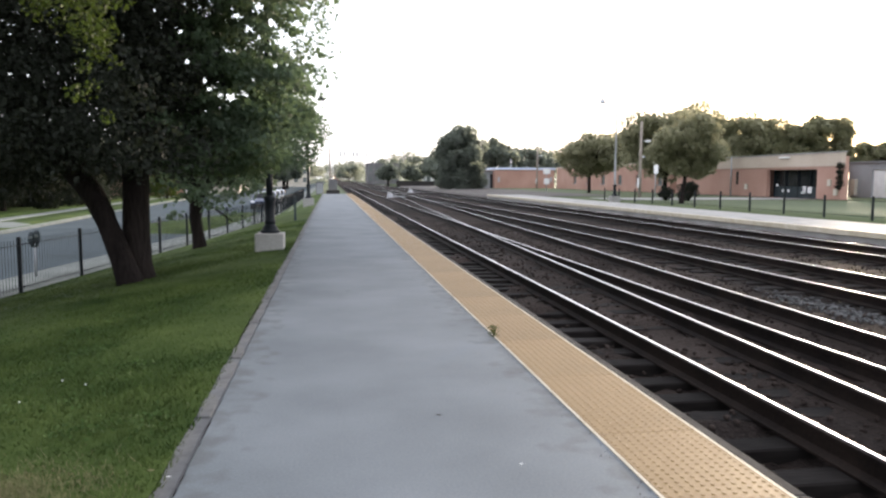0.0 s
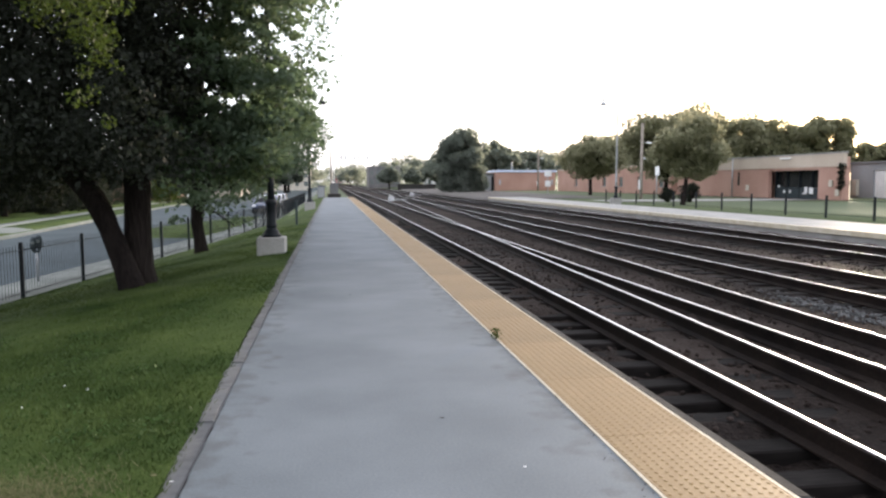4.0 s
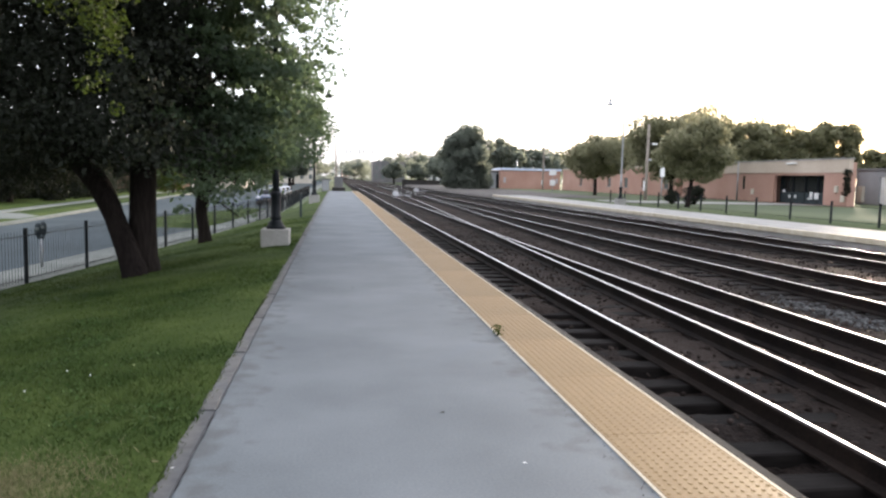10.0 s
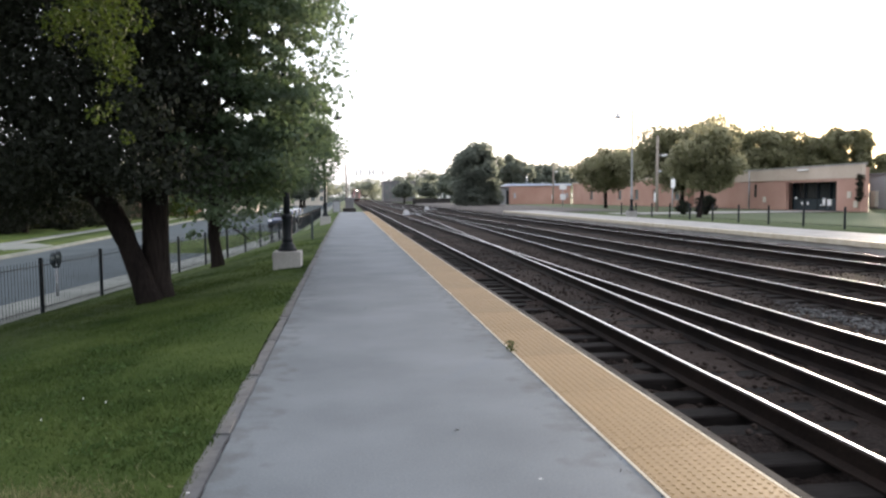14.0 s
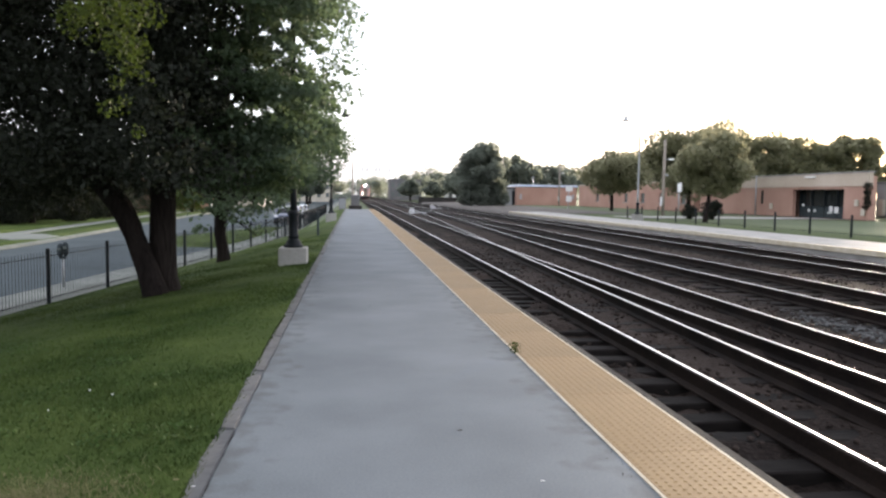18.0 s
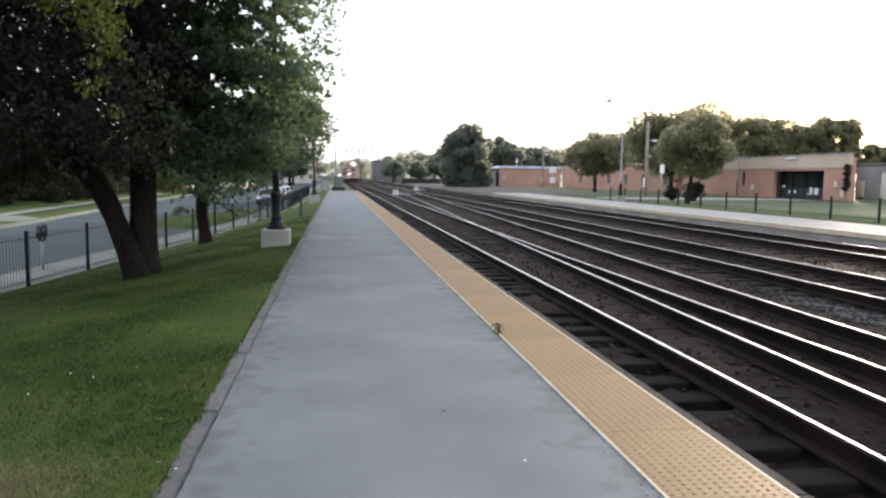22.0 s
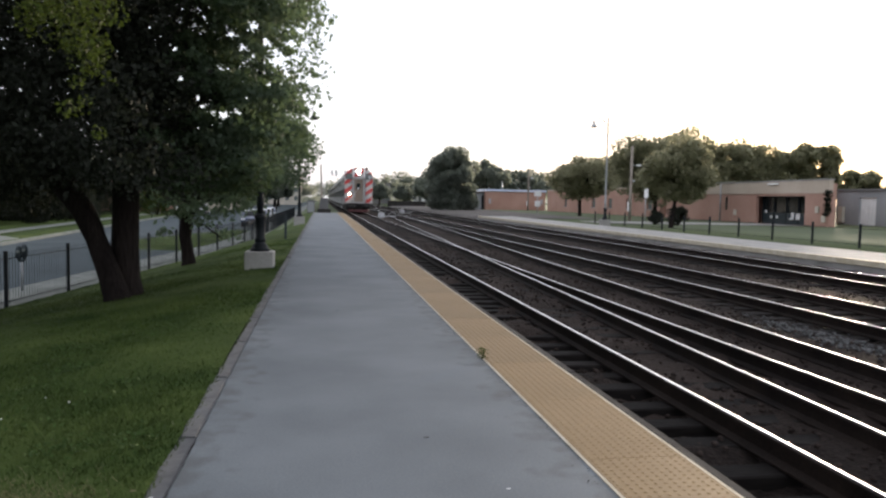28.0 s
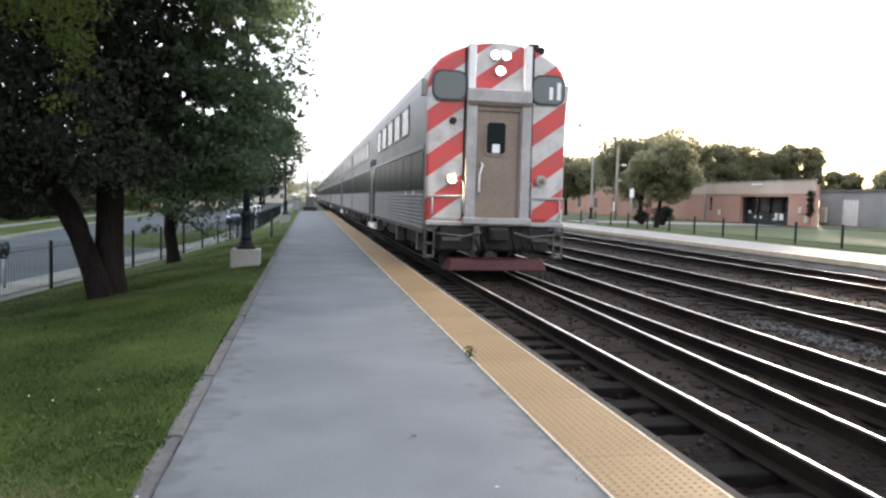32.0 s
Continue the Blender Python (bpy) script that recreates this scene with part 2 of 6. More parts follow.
M = dict(
    lawn=mat("lawn", (0.0216, 0.0404, 0.0103), (0.0705, 0.0959, 0.0273), 0.9, fine=25, large=0.75, bump=0.5, dist=0.03, spec=0.05),
    blade=mat("grass_blade", (0.0235, 0.0442, 0.0113), (0.0771, 0.1053, 0.0301), 0.8, fine=4, large=0.75, bump=0, island=0.18, spec=0.05),
    dry=mat("dry_grass", (0.14, 0.126, 0.0595), (0.21, 0.1855, 0.098), 0.9, fine=20, large=3, bump=0.3, island=0.2),
    field=mat("field_grass", (0.042, 0.06, 0.022), (0.08, 0.1, 0.04), 0.95, fine=3, large=0.08, bump=0.4, dist=0.03),
    asphalt=mat("platform_asphalt", (0.1, 0.114, 0.124), (0.152, 0.169, 0.182), 0.8, fine=70, large=0.9, bump=0.12, dist=0.004, spec=0.2),
    street=mat("street_asphalt", (0.018, 0.0306, 0.036), (0.0378, 0.0558, 0.063), 0.8, fine=40, large=0.35, bump=0.2, dist=0.005, spec=0.2),
    concrete=mat("concrete", (0.195, 0.1875, 0.1725), (0.315, 0.3075, 0.2888), 0.85, fine=30, large=1.2, bump=0.25, dist=0.006, rand=0.08),
    walkway=mat("street_pavement", (0.12, 0.132, 0.12), (0.192, 0.204, 0.184), 0.85, fine=30, large=0.8, bump=0.2, dist=0.006, spec=0.15),
    curb=mat("weathered_curb", (0.0568, 0.0579, 0.0579), (0.1163, 0.1163, 0.1163), 0.9, fine=14, large=2.5, bump=0.5, dist=0.012, rand=0.12),
    nosing=mat("stained_nosing", (0.0294, 0.0273, 0.0259), (0.063, 0.0588, 0.056), 0.9, fine=24, large=2.0, bump=0.4, dist=0.01, rand=0.1, spec=0.1),
    tactile=mat("tactile_yellow", (0.168, 0.107, 0.044), (0.23, 0.152, 0.07), 0.6, fine=30, large=0.9, bump=0.05, dist=0.003, rand=0.06, spec=0.2),
    line=mat("pale_line", (0.375, 0.3225, 0.225), (0.495, 0.45, 0.36), 0.7, fine=40, large=3, bump=0.1),
    bed=mat("ballast_bed", (0.0128, 0.0101, 0.0089), (0.0486, 0.0378, 0.0324), 0.95, fine=28, large=0.35, bump=1.0, dist=0.05, spec=0.06),
    stone=mat("ballast_stone", (0.0149, 0.0115, 0.0101), (0.0486, 0.0378, 0.0324), 0.95, fine=30, large=0.5, bump=0.2, island=0.3, spec=0.06),
    pale_stone=mat("pale_stone", (0.0252, 0.026, 0.0265), (0.0714, 0.0722, 0.0714), 0.9, fine=30, large=0.5, bump=0.2, island=0.5),
    yard=mat("yard_gravel", (0.049, 0.042, 0.0385), (0.105, 0.0945, 0.084), 0.95, fine=12, large=0.3, bump=0.6, dist=0.03),
    tie=mat("wooden_tie", (0.0051, 0.0046, 0.0042), (0.0189, 0.0161, 0.0146), 0.85, fine=30, large=2, bump=0.6, dist=0.01, rand=0.35, stretch=(0.15, 1, 1), spec=0.08),
    rail=mat("rusty_rail", (0.0057, 0.0042, 0.0038), (0.0189, 0.0132, 0.0104), 0.8, 0.0, fine=40, large=2, bump=0.2, spec=0.1),
    head=mat("polished_railhead", (0.78, 0.78, 0.78), (0.92, 0.92, 0.92), 0.42, 1.0, fine=60, large=2, bump=0),
    black=mat("black_enamel", (0.005, 0.007, 0.009), (0.012, 0.015, 0.018), 0.6, fine=50, large=3, bump=0.05, spec=0.2),
    bark=mat("bark", (0.0076, 0.0059, 0.0054), (0.0235, 0.0185, 0.016), 0.95, fine=22, large=2.5, bump=1.0, dist=0.06, stretch=(1, 1, 0.18), spec=0.1),
    steel=mat("stainless_steel", (0.136, 0.1428, 0.1428), (0.2176, 0.2244, 0.2244), 0.45, 0.7, fine=25, large=0.8, bump=0.03, dist=0.003),
    flute=mat("fluted_steel", (0.204, 0.204, 0.204), (0.2992, 0.2992, 0.2992), 0.42, 0.7, fine=20, large=0.7, bump=0.03),
    grey=mat("grey_paint", (0.255, 0.2465, 0.238), (0.374, 0.3655, 0.357), 0.5, 0.2, fine=9, large=2.2, bump=0.05),
    endgate=mat("tan_grey_door", (0.1615, 0.1232, 0.0935), (0.238, 0.1913, 0.1487), 0.5, 0.1, fine=14, large=1.5, bump=0.05),
    grime=mat("grimy_grey_steel", (0.05, 0.046, 0.042), (0.13, 0.122, 0.115), 0.7, 0.2, fine=14, large=2.5, bump=0.1),
    dark=mat("dark_underframe", (0.0102, 0.0093, 0.0085), (0.034, 0.0306, 0.0272), 0.75, 0.2, fine=18, large=1.5, bump=0.3),
    redpaint=mat("dull_red_paint", (0.0325, 0.0052, 0.0059), (0.065, 0.0104, 0.0104), 0.6, fine=16, large=2, bump=0.1),
    stripes=stripe_mat("red_white_stripes", (0.5, 0.045, 0.042), (0.5, 0.485, 0.46), 0.92, 0.72),
    brick=mat("red_brick", (0.34, 0.19, 0.145), (0.45, 0.28, 0.22), 0.9, fine=9, large=0.3, bump=0.3, rand=0.12),
    tan=mat("tan_brick", (0.42, 0.34, 0.27), (0.52, 0.44, 0.36), 0.9, fine=8, large=0.3, bump=0.3, rand=0.1),
    stucco=mat("grey_stucco", (0.216, 0.2232, 0.2304), (0.3024, 0.3096, 0.3168), 0.9, fine=8, large=0.4, bump=0.2),
    pale=mat("pale_siding", (0.42, 0.38, 0.31), (0.55, 0.5, 0.42), 0.85, fine=10, large=0.8, bump=0.15),
    roof=mat("roof_felt", (0.1, 0.1, 0.105), (0.17, 0.165, 0.16), 0.9, fine=14, large=0.6, bump=0.3),
    bluemetal=mat("pale_blue_coping", (0.5, 0.58, 0.72), (0.62, 0.7, 0.82), 0.35, 0.3, fine=10, large=0.5, bump=0.02),
    white=mat("white_paint", (0.66, 0.66, 0.65), (0.78, 0.78, 0.77), 0.5, fine=20, large=1.5, bump=0.03),
    carwhite=mat("white_car_paint", (0.72, 0.74, 0.74), (0.8, 0.81, 0.81), 0.3, fine=50, large=2, bump=0, clear=0.8),
    carblue=mat("blue_grey_car_paint", (0.03, 0.045, 0.09), (0.05, 0.07, 0.12), 0.35, 0.3, fine=50, large=2, bump=0, clear=0.8),
    carsilver=mat("silver_car_paint", (0.096, 0.108, 0.132), (0.132, 0.15, 0.18), 0.3, 0.5, fine=50, large=2, bump=0, clear=0.8),
    rubber=mat("tyre_rubber", (0.012, 0.012, 0.012), (0.03, 0.03, 0.03), 0.85, fine=40, large=4, bump=0.1),
    glass=glass_mat("dark_glass", (0.012, 0.015, 0.016), 0.18),
    bandglass=glass_mat("tinted_band_glass", (0.014, 0.02, 0.019), 0.3),
    greyglass=glass_mat("dusty_glass", (0.13, 0.145, 0.14), 0.25),
    wood=mat("weathered_wood", (0.17, 0.1445, 0.119), (0.323, 0.2805, 0.238), 0.9, fine=16, large=2, bump=0.3),
    galv=mat("galvanised_steel", (0.3, 0.31, 0.32), (0.44, 0.45, 0.46), 0.5, 0.5, fine=25, large=3, bump=0.05),
    meter=mat("grey_green_casting", (0.0165, 0.0263, 0.0315), (0.0338, 0.0465, 0.0525), 0.5, 0.2, fine=30, large=4, bump=0.05),
    # darker than true leaves: the shade inside the crown is put into the colour
    leaf=leaf_mat("shade_dark_leaves", (0.0118, 0.0141, 0.0102), (0.0205, 0.0235, 0.0175), (0.035, 0.045, 0.022)),
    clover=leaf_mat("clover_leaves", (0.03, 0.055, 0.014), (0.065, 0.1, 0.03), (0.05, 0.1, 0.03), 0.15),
    # outer leaves: the light on the crown's edge is put into these paler greens
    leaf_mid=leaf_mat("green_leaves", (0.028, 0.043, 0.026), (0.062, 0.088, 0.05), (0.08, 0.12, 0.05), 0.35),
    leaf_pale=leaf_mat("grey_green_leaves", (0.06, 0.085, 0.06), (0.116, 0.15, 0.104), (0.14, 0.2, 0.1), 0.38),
    leaf_lime=leaf_mat("yellow_green_leaves", (0.017, 0.028, 0.006), (0.045, 0.062, 0.012), (0.07, 0.1, 0.018), 0.28),
    # far leaves: glare and distance haze are put into these two paler colours
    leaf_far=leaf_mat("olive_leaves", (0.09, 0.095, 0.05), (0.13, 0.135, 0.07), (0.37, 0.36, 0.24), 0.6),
    leaf_grey=leaf_mat("haze_paled_grey_green_leaves", (0.082, 0.094, 0.08), (0.125, 0.142, 0.12), (0.26, 0.29, 0.23), 0.45),
    lamp_hot=glow("headlamp", (1.0, 0.93, 0.82), 55.0),
    lamp_warm=glow("ditch_lamp", (1.0, 0.78, 0.5), 75.0),

    # near white, with the haze before the distant signal bridge put into the colour
    signal=mat("haze_pale_signal", (0.72, 0.72, 0.72), (0.8, 0.8, 0.8), 0.7, fine=5, large=1, bump=0),
)
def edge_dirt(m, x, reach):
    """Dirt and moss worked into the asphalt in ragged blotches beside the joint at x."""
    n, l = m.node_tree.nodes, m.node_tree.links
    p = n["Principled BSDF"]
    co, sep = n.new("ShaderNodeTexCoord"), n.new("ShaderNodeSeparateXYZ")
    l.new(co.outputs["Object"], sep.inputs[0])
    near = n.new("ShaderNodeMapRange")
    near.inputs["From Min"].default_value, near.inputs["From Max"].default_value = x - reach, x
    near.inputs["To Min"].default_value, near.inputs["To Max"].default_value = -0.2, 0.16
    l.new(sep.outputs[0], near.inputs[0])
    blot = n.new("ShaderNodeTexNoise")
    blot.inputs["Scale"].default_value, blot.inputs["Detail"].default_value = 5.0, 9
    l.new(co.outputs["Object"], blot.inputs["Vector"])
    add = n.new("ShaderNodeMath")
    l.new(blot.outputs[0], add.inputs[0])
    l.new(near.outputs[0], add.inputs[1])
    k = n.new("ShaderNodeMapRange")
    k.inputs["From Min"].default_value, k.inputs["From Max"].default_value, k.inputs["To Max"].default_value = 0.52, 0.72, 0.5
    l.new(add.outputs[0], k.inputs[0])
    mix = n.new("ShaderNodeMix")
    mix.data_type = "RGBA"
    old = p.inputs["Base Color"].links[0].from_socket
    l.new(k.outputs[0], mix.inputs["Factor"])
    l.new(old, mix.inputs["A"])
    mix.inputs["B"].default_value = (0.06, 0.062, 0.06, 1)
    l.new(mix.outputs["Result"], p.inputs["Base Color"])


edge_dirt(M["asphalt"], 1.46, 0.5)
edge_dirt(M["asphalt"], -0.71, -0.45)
M["bandglass"].node_tree.nodes["Principled BSDF"].inputs["IOR"].default_value = 1.1


# ---- mesh helpers ----
def box(bm, x0, y0, z0, x1, y1, z1, mi=0):
    v = [bm.verts.new((x, y, z)) for x in (x0, x1) for y in (y0, y1) for z in (z0, z1)]
    fs = [bm.faces.new([v[i] for i in q]) for q in ((0, 1, 3, 2), (4, 6, 7, 5), (0, 4, 5, 1), (2, 3, 7, 6), (0, 2, 6, 4), (1, 5, 7, 3))]
    for f in fs:
        f.material_index = mi
    return v


def bevel(bm, w, seg=1):
    bmesh.ops.bevel(bm, geom=list(bm.edges), offset=w, segments=seg, affect="EDGES", profile=0.6)


def bbox(x0, y0, z0, x1, y1, z1, w=0.01, seg=1):
    bm = bmesh.new()
    box(bm, x0, y0, z0, x1, y1, z1)
    if w:
        bevel(bm, w, seg)
    return bm


def tube(bm, pts, radii, sides=10, cap=True):
    """A tapered tube along points."""
    pts = [Vector(p) for p in pts]
    rings = []
    for i, p in enumerate(pts):
        d = (pts[min(i + 1, len(pts) - 1)] - pts[max(i - 1, 0)]).normalized()
        a = d.orthogonal().normalized() if abs(d.z) < 0.9 else (Vector((1, 0, 0)) - d * d.x).normalized()
        b = d.cross(a)
        rings.append([bm.verts.new(p + (a * math.cos(2 * math.pi * k / sides) + b * math.sin(2 * math.pi * k / sides)) * radii[i]) for k in range(sides)])
    for r, s in zip(rings, rings[1:]):
        for k in range(sides):
            bm.faces.new((r[k], r[(k + 1) % sides], s[(k + 1) % sides], s[k])).smooth = True
    if cap:
        bm.faces.new(rings[0][::-1])
        bm.faces.new(rings[-1])
    return bm


def lathe(profile, sides=20, x=0, y=0):
    """A turned shape from (radius, height) pairs."""
    bm = bmesh.new()
    return tube(bm, [(x, y, z) for r, z in profile], [r for r, z in profile], sides)


def extrude_y(profile, y0, y1, mats=None):
    """A closed profile in x and z, drawn along y."""
    bm = bmesh.new()
    a = [bm.verts.new((x, y0, z)) for x, z in profile]
    b = [bm.verts.new((x, y1, z)) for x, z in profile]
    k = len(profile)
    for i in range(k):
        f = bm.faces.new((a[i], a[(i + 1) % k], b[(i + 1) % k], b[i]))
        if mats:
            f.material_index = mats[i]
    bm.faces.new(a[::-1])
    bm.faces.new(b)
    return bm


def mesh_of(name, bm, materials):
    bmesh.ops.recalc_face_normals(bm, faces=bm.faces)
    me = bpy.data.meshes.new(name)
    bm.to_mesh(me)
    bm.free()
    for m in materials if isinstance(materials, (list, tuple)) else [materials]:
        me.materials.append(m)
    return me


def part(name, bm, material, parent=None, label="", at=None):
    """Links a bmesh, or a finished mesh, as one object under a thing or a part."""
    me = bm if isinstance(bm, bpy.types.Mesh) else mesh_of(name, bm, material)
    ob = new(name, me)
    if parent:
        ob.parent = parent
    if at is not None:
        ob.matrix_basis = at if isinstance(at, Matrix) else Matrix.Translation(at)
    return tagged(ob, label)


def thing(name, label, category, at=(0, 0, 0), group="", kind="", turn=0.0):
    ob = new(name)
    ob.empty_display_size = 0.2
    ob.matrix_basis = pose(*at, 0, 0, turn)
    return tagged(ob, label, category, group, kind)


def raw_mesh(name, verts, faces, material, smooth=False):
    me = bpy.data.meshes.new(name)
    verts, faces = np.asarray(verts, dtype=np.float32), np.asarray(faces, dtype=np.int32)
    k = faces.shape[1]
    me.vertices.add(len(verts))
    me.vertices.foreach_set("co", verts.ravel())
    me.loops.add(faces.size)
    me.loops.foreach_set("vertex_index", faces.ravel())
    me.polygons.add(len(faces))
    me.polygons.foreach_set("loop_start", np.arange(0, faces.size, k, dtype=np.int32))
    me.update(calc_edges=True)
    me.materials.append(material)
    return me


def scatter_leaves(name, centres, size, material, rng, droop=0.35):
    """A small folded four-cornered leaf at every centre, turned at random."""
    n = len(centres)
    u = rng.normal(size=(n, 3))
    u[:, 2] -= droop
    u /= np.linalg.norm(u, axis=1)[:, None]
    w = np.cross(u, rng.normal(size=(n, 3)))
    w /= np.linalg.norm(w, axis=1)[:, None] + 1e-9
    s = size * rng.uniform(0.6, 1.3, (n, 1))
    nrm = np.cross(u, w)
    c = np.asarray(centres)
    v = np.stack([c - u * s * 0.5, c + w * s * 0.3 + nrm * s * 0.08, c + u * s * 0.55, c - w * s * 0.3 + nrm * s * 0.08], 1).reshape(-1, 3)
    return raw_mesh(name, v, np.arange(4 * n).reshape(n, 4), material)


def street_x(y):
    """How far the street and its fence lie over towards the tracks at y: they draw nearer at an angle, then run beside them."""
    return 0.12 * (min(max(y, -60), 40) - 20) + (0.6 * (1 - math.exp(-(y - 40) / 10)) if y > 40 else 0)


def far_kerb(y):
    """The kerb across the street, which draws away from the tracks as it goes on."""
    return -16.1 - 0.052 * (min(max(y, 40), 95) - 46)


FENCE, WALK_OUT, KERB = -6.6, -8.1, -8.25
STREET_Z, WALK_Z = -1.3, -1.14
RAIL_Z = -0.13
LEFT, EDGE = -0.83, 2.13
TRACK_X = {"a": 3.84, "b": 8.12, "c": 12.2}
FAR_A, FAR_B = 15.0, 18.3


def strip(name, lines, y_list, material, kind="structure", label="", category=""):
    """A sheet across the lines, each an (x, z) of y, at the places y_list."""
    verts, faces = [], []
    for y in y_list:
        for fn in lines:
            x, z = fn(y)
            verts.append((x, y, z))
    k = len(lines)
    for i in range(len(y_list) - 1):
        for j in range(k - 1):
            a = i * k + j
            faces.append((a, a + 1, a + k + 1, a + k))
    ob = new(name, raw_mesh(name, verts, faces, material))
    for p in ob.data.polygons:
        p.use_smooth = True
    return tagged(ob, label, category, "", kind)


YS = [-60, -40, -25, -15, -8, -4] + list(range(0, 48, 2)) + [50, 55, 60, 70, 85, 110, 150, 220, 350, 600, 1200, 3000]


# ---- ground, lawn, street ----
def build_ground():
    # one sheet from horizon to horizon, with the street's hollow, the bank and the track bed in it
    f = lambda off, z: (lambda y: (off + street_x(y), z))
    c = lambda x, z: (lambda y: (x, z))
    k = lambda off, z: (lambda y: (far_kerb(y) + off, z))
    strip("ground", [c(-3000, -1.2), c(-300, -1.15), c(-60, -1.12), k(-0.02, -1.16), k(0, STREET_Z - 0.06), f(KERB, STREET_Z - 0.06), f(KERB + 0.02, WALK_Z - 0.06),
          f(FENCE, WALK_Z - 0.05), c(LEFT - 1.5, -0.42), c(LEFT - 0.06, -0.2), c(LEFT - 0.03, -0.5), c(EDGE + 0.1, -0.5), c(FAR_A - 0.5, -0.5), c(FAR_B, -0.5), c(FAR_B + 0.05, -0.06), c(24, -0.02), c(60, 0.0), c(300, 0.0), c(3000, 0.0)],
          YS, M["field"], label="rough grass and earth ground on both sides of the railway", category="ground")

    def bank(k):
        def fn(y):
            x0, x1 = FENCE + street_x(y), LEFT + 0.006
            x = x0 + (x1 - x0) * k
            z = WALK_Z * (1 - k) ** 1.3 - 0.004
            return x, z + 0.03 * noise.noise(Vector((x * 0.6, y * 0.5, 1.7)))
        return fn
    ys = [-20 + 0.5 * i for i in range(200)]
    strip("lawn", [bank(i / 16) for i in range(17)], ys, M["lawn"], label="mown green lawn sloping down from the platform to the street", category="lawn")
    g = lambda off, z: (lambda y: (off + street_x(y), z))
    tagged(strip("road", [k(0, STREET_Z), lambda y: ((far_kerb(y) + KERB + street_x(y)) / 2, STREET_Z + 0.05), g(KERB, STREET_Z)], YS, M["street"]), "grey asphalt street below the lawn bank", "road")
    tagged(strip("pavement", [g(KERB, STREET_Z - 0.03), g(KERB + 0.005, WALK_Z), g(FENCE + 0.25, WALK_Z), g(FENCE + 0.255, WALK_Z - 0.1)], YS, M["walkway"]), "pale concrete pavement between the fence and the street", "pavement")
    tagged(strip("kerb", [k(-0.3, -1.15), k(0, STREET_Z + 0.15), k(0.005, STREET_Z - 0.03)], YS, M["walkway"]), "pale concrete kerb across the street", "kerb")
    tagged(strip("far_pavement", [k(-3.9, -1.2), k(-3.895, -1.065), k(-2.75, -1.075), k(-2.745, -1.2)], YS, M["walkway"]), "pale concrete pavement beyond the street", "pavement")
    near_ys = list(range(0, 60, 2)) + [62, 66, 70, 76, 82, 90, 100, 110]
    tagged(strip("far_verge", [k(-2.74, -1.2), k(-2.735, -1.09), k(-0.32, -1.135), k(-0.315, -1.2)], near_ys, M["lawn"]), "green grass verge between the far kerb and pavement", "verge")
    tagged(strip("far_lawn", [k(-22, -1.3), k(-21.5, -1.07), k(-9, -1.08), k(-3.92, -1.09), k(-3.91, -1.2)], near_ys, M["lawn"]), "green front lawns before the houses across the street", "lawn")
    flare = lambda y: 0.9 * max(abs(y - 42.3) - 1.6, 0)
    tagged(strip("driveway", [lambda y: (far_kerb(y) + 0.12, STREET_Z + 0.02 - 0.2 * flare(y)), lambda y: (far_kerb(y) - 0.5, -1.105 - 0.2 * flare(y)), k(-1.7, -1.065), k(-3.0, -1.05), c(-24, -1.04), c(-34, -1.0)],
                 [39.7, 40.3, 40.9, 41.6, 42.3, 43.0, 43.7, 44.3, 44.9], M["walkway"]), "pale concrete driveway crossing the far pavement", "driveway")


build_ground()


# ---- platform ----
def build_platform():
    p = thing("platform", "long low grey asphalt platform with a yellow tactile edge", "platform", kind="structure")
    bm = bmesh.new()
    rng = random.Random(21)
    rows, y = [], -12.0
    while y < 73:
        x = LEFT + 0.112 + rng.uniform(-0.005, 0.005)
        rows.append([bm.verts.new(q) for q in ((x, y, -0.5), (x, y, -0.008), (x + 0.01, y, 0.0), (1.466, y, 0.0), (1.466, y, -0.5))])
        y += 0.09 if y < 14 else 1.0
    for r, q in zip(rows, rows[1:]):
        for k in range(4):
            bm.faces.new((r[k], r[k + 1], q[k + 1], q[k]))
    bm.faces.new(rows[0])
    bm.faces.new(rows[-1][::-1])
    part("surface", bm, M["asphalt"], p)
    part("foundation", bbox(1.466, -12, -0.5, 2.12, 73, -0.03, 0.0), M["bed"], p)
    me = mesh_of("line", bbox(1.464, 0, -0.02, 1.482, 85, 0.004, 0.0), M["line"])
    part("line", me, None, p, "pale line beside the tactile strip", at=(0, -12, 0))
    part("line", me, None, p, at=(2.059 - 1.467, -12, 0.002))
    return p


platform = build_platform()


# ---- tracks ----
RAIL_PROFILE = [(-0.07, -0.17), (0.07, -0.17), (0.07, -0.155), (0.012, -0.13), (0.012, -0.045), (0.035, -0.035), (0.035, -0.012), (0.014, -0.003), (0.006, -0.001), (-0.006, -0.001), (-0.014, -0.003), (-0.035, -0.012), (-0.035, -0.035), (-0.012, -0.045), (-0.012, -0.13), (-0.07, -0.155)]
RAIL_MATS = [0, 0, 0, 0, 0, 0, 0, 1, 1, 1, 0, 0, 0, 0, 0, 0]


def bent_rail(line, ys):
    """A rail along x = line(y)."""
    bm = bmesh.new()
    rings = []
    for y in ys:
        rings.append([bm.verts.new((line(y) + px, y, RAIL_Z + pz)) for px, pz in RAIL_PROFILE])
    k = len(RAIL_PROFILE)
    for r, s in zip(rings, rings[1:]):
        for i in range(k):
            bm.faces.new((r[i], r[(i + 1) % k], s[(i + 1) % k], s[i])).material_index = RAIL_MATS[i]
    bm.faces.new(rings[0][::-1])
    bm.faces.new(rings[-1])
    return bm


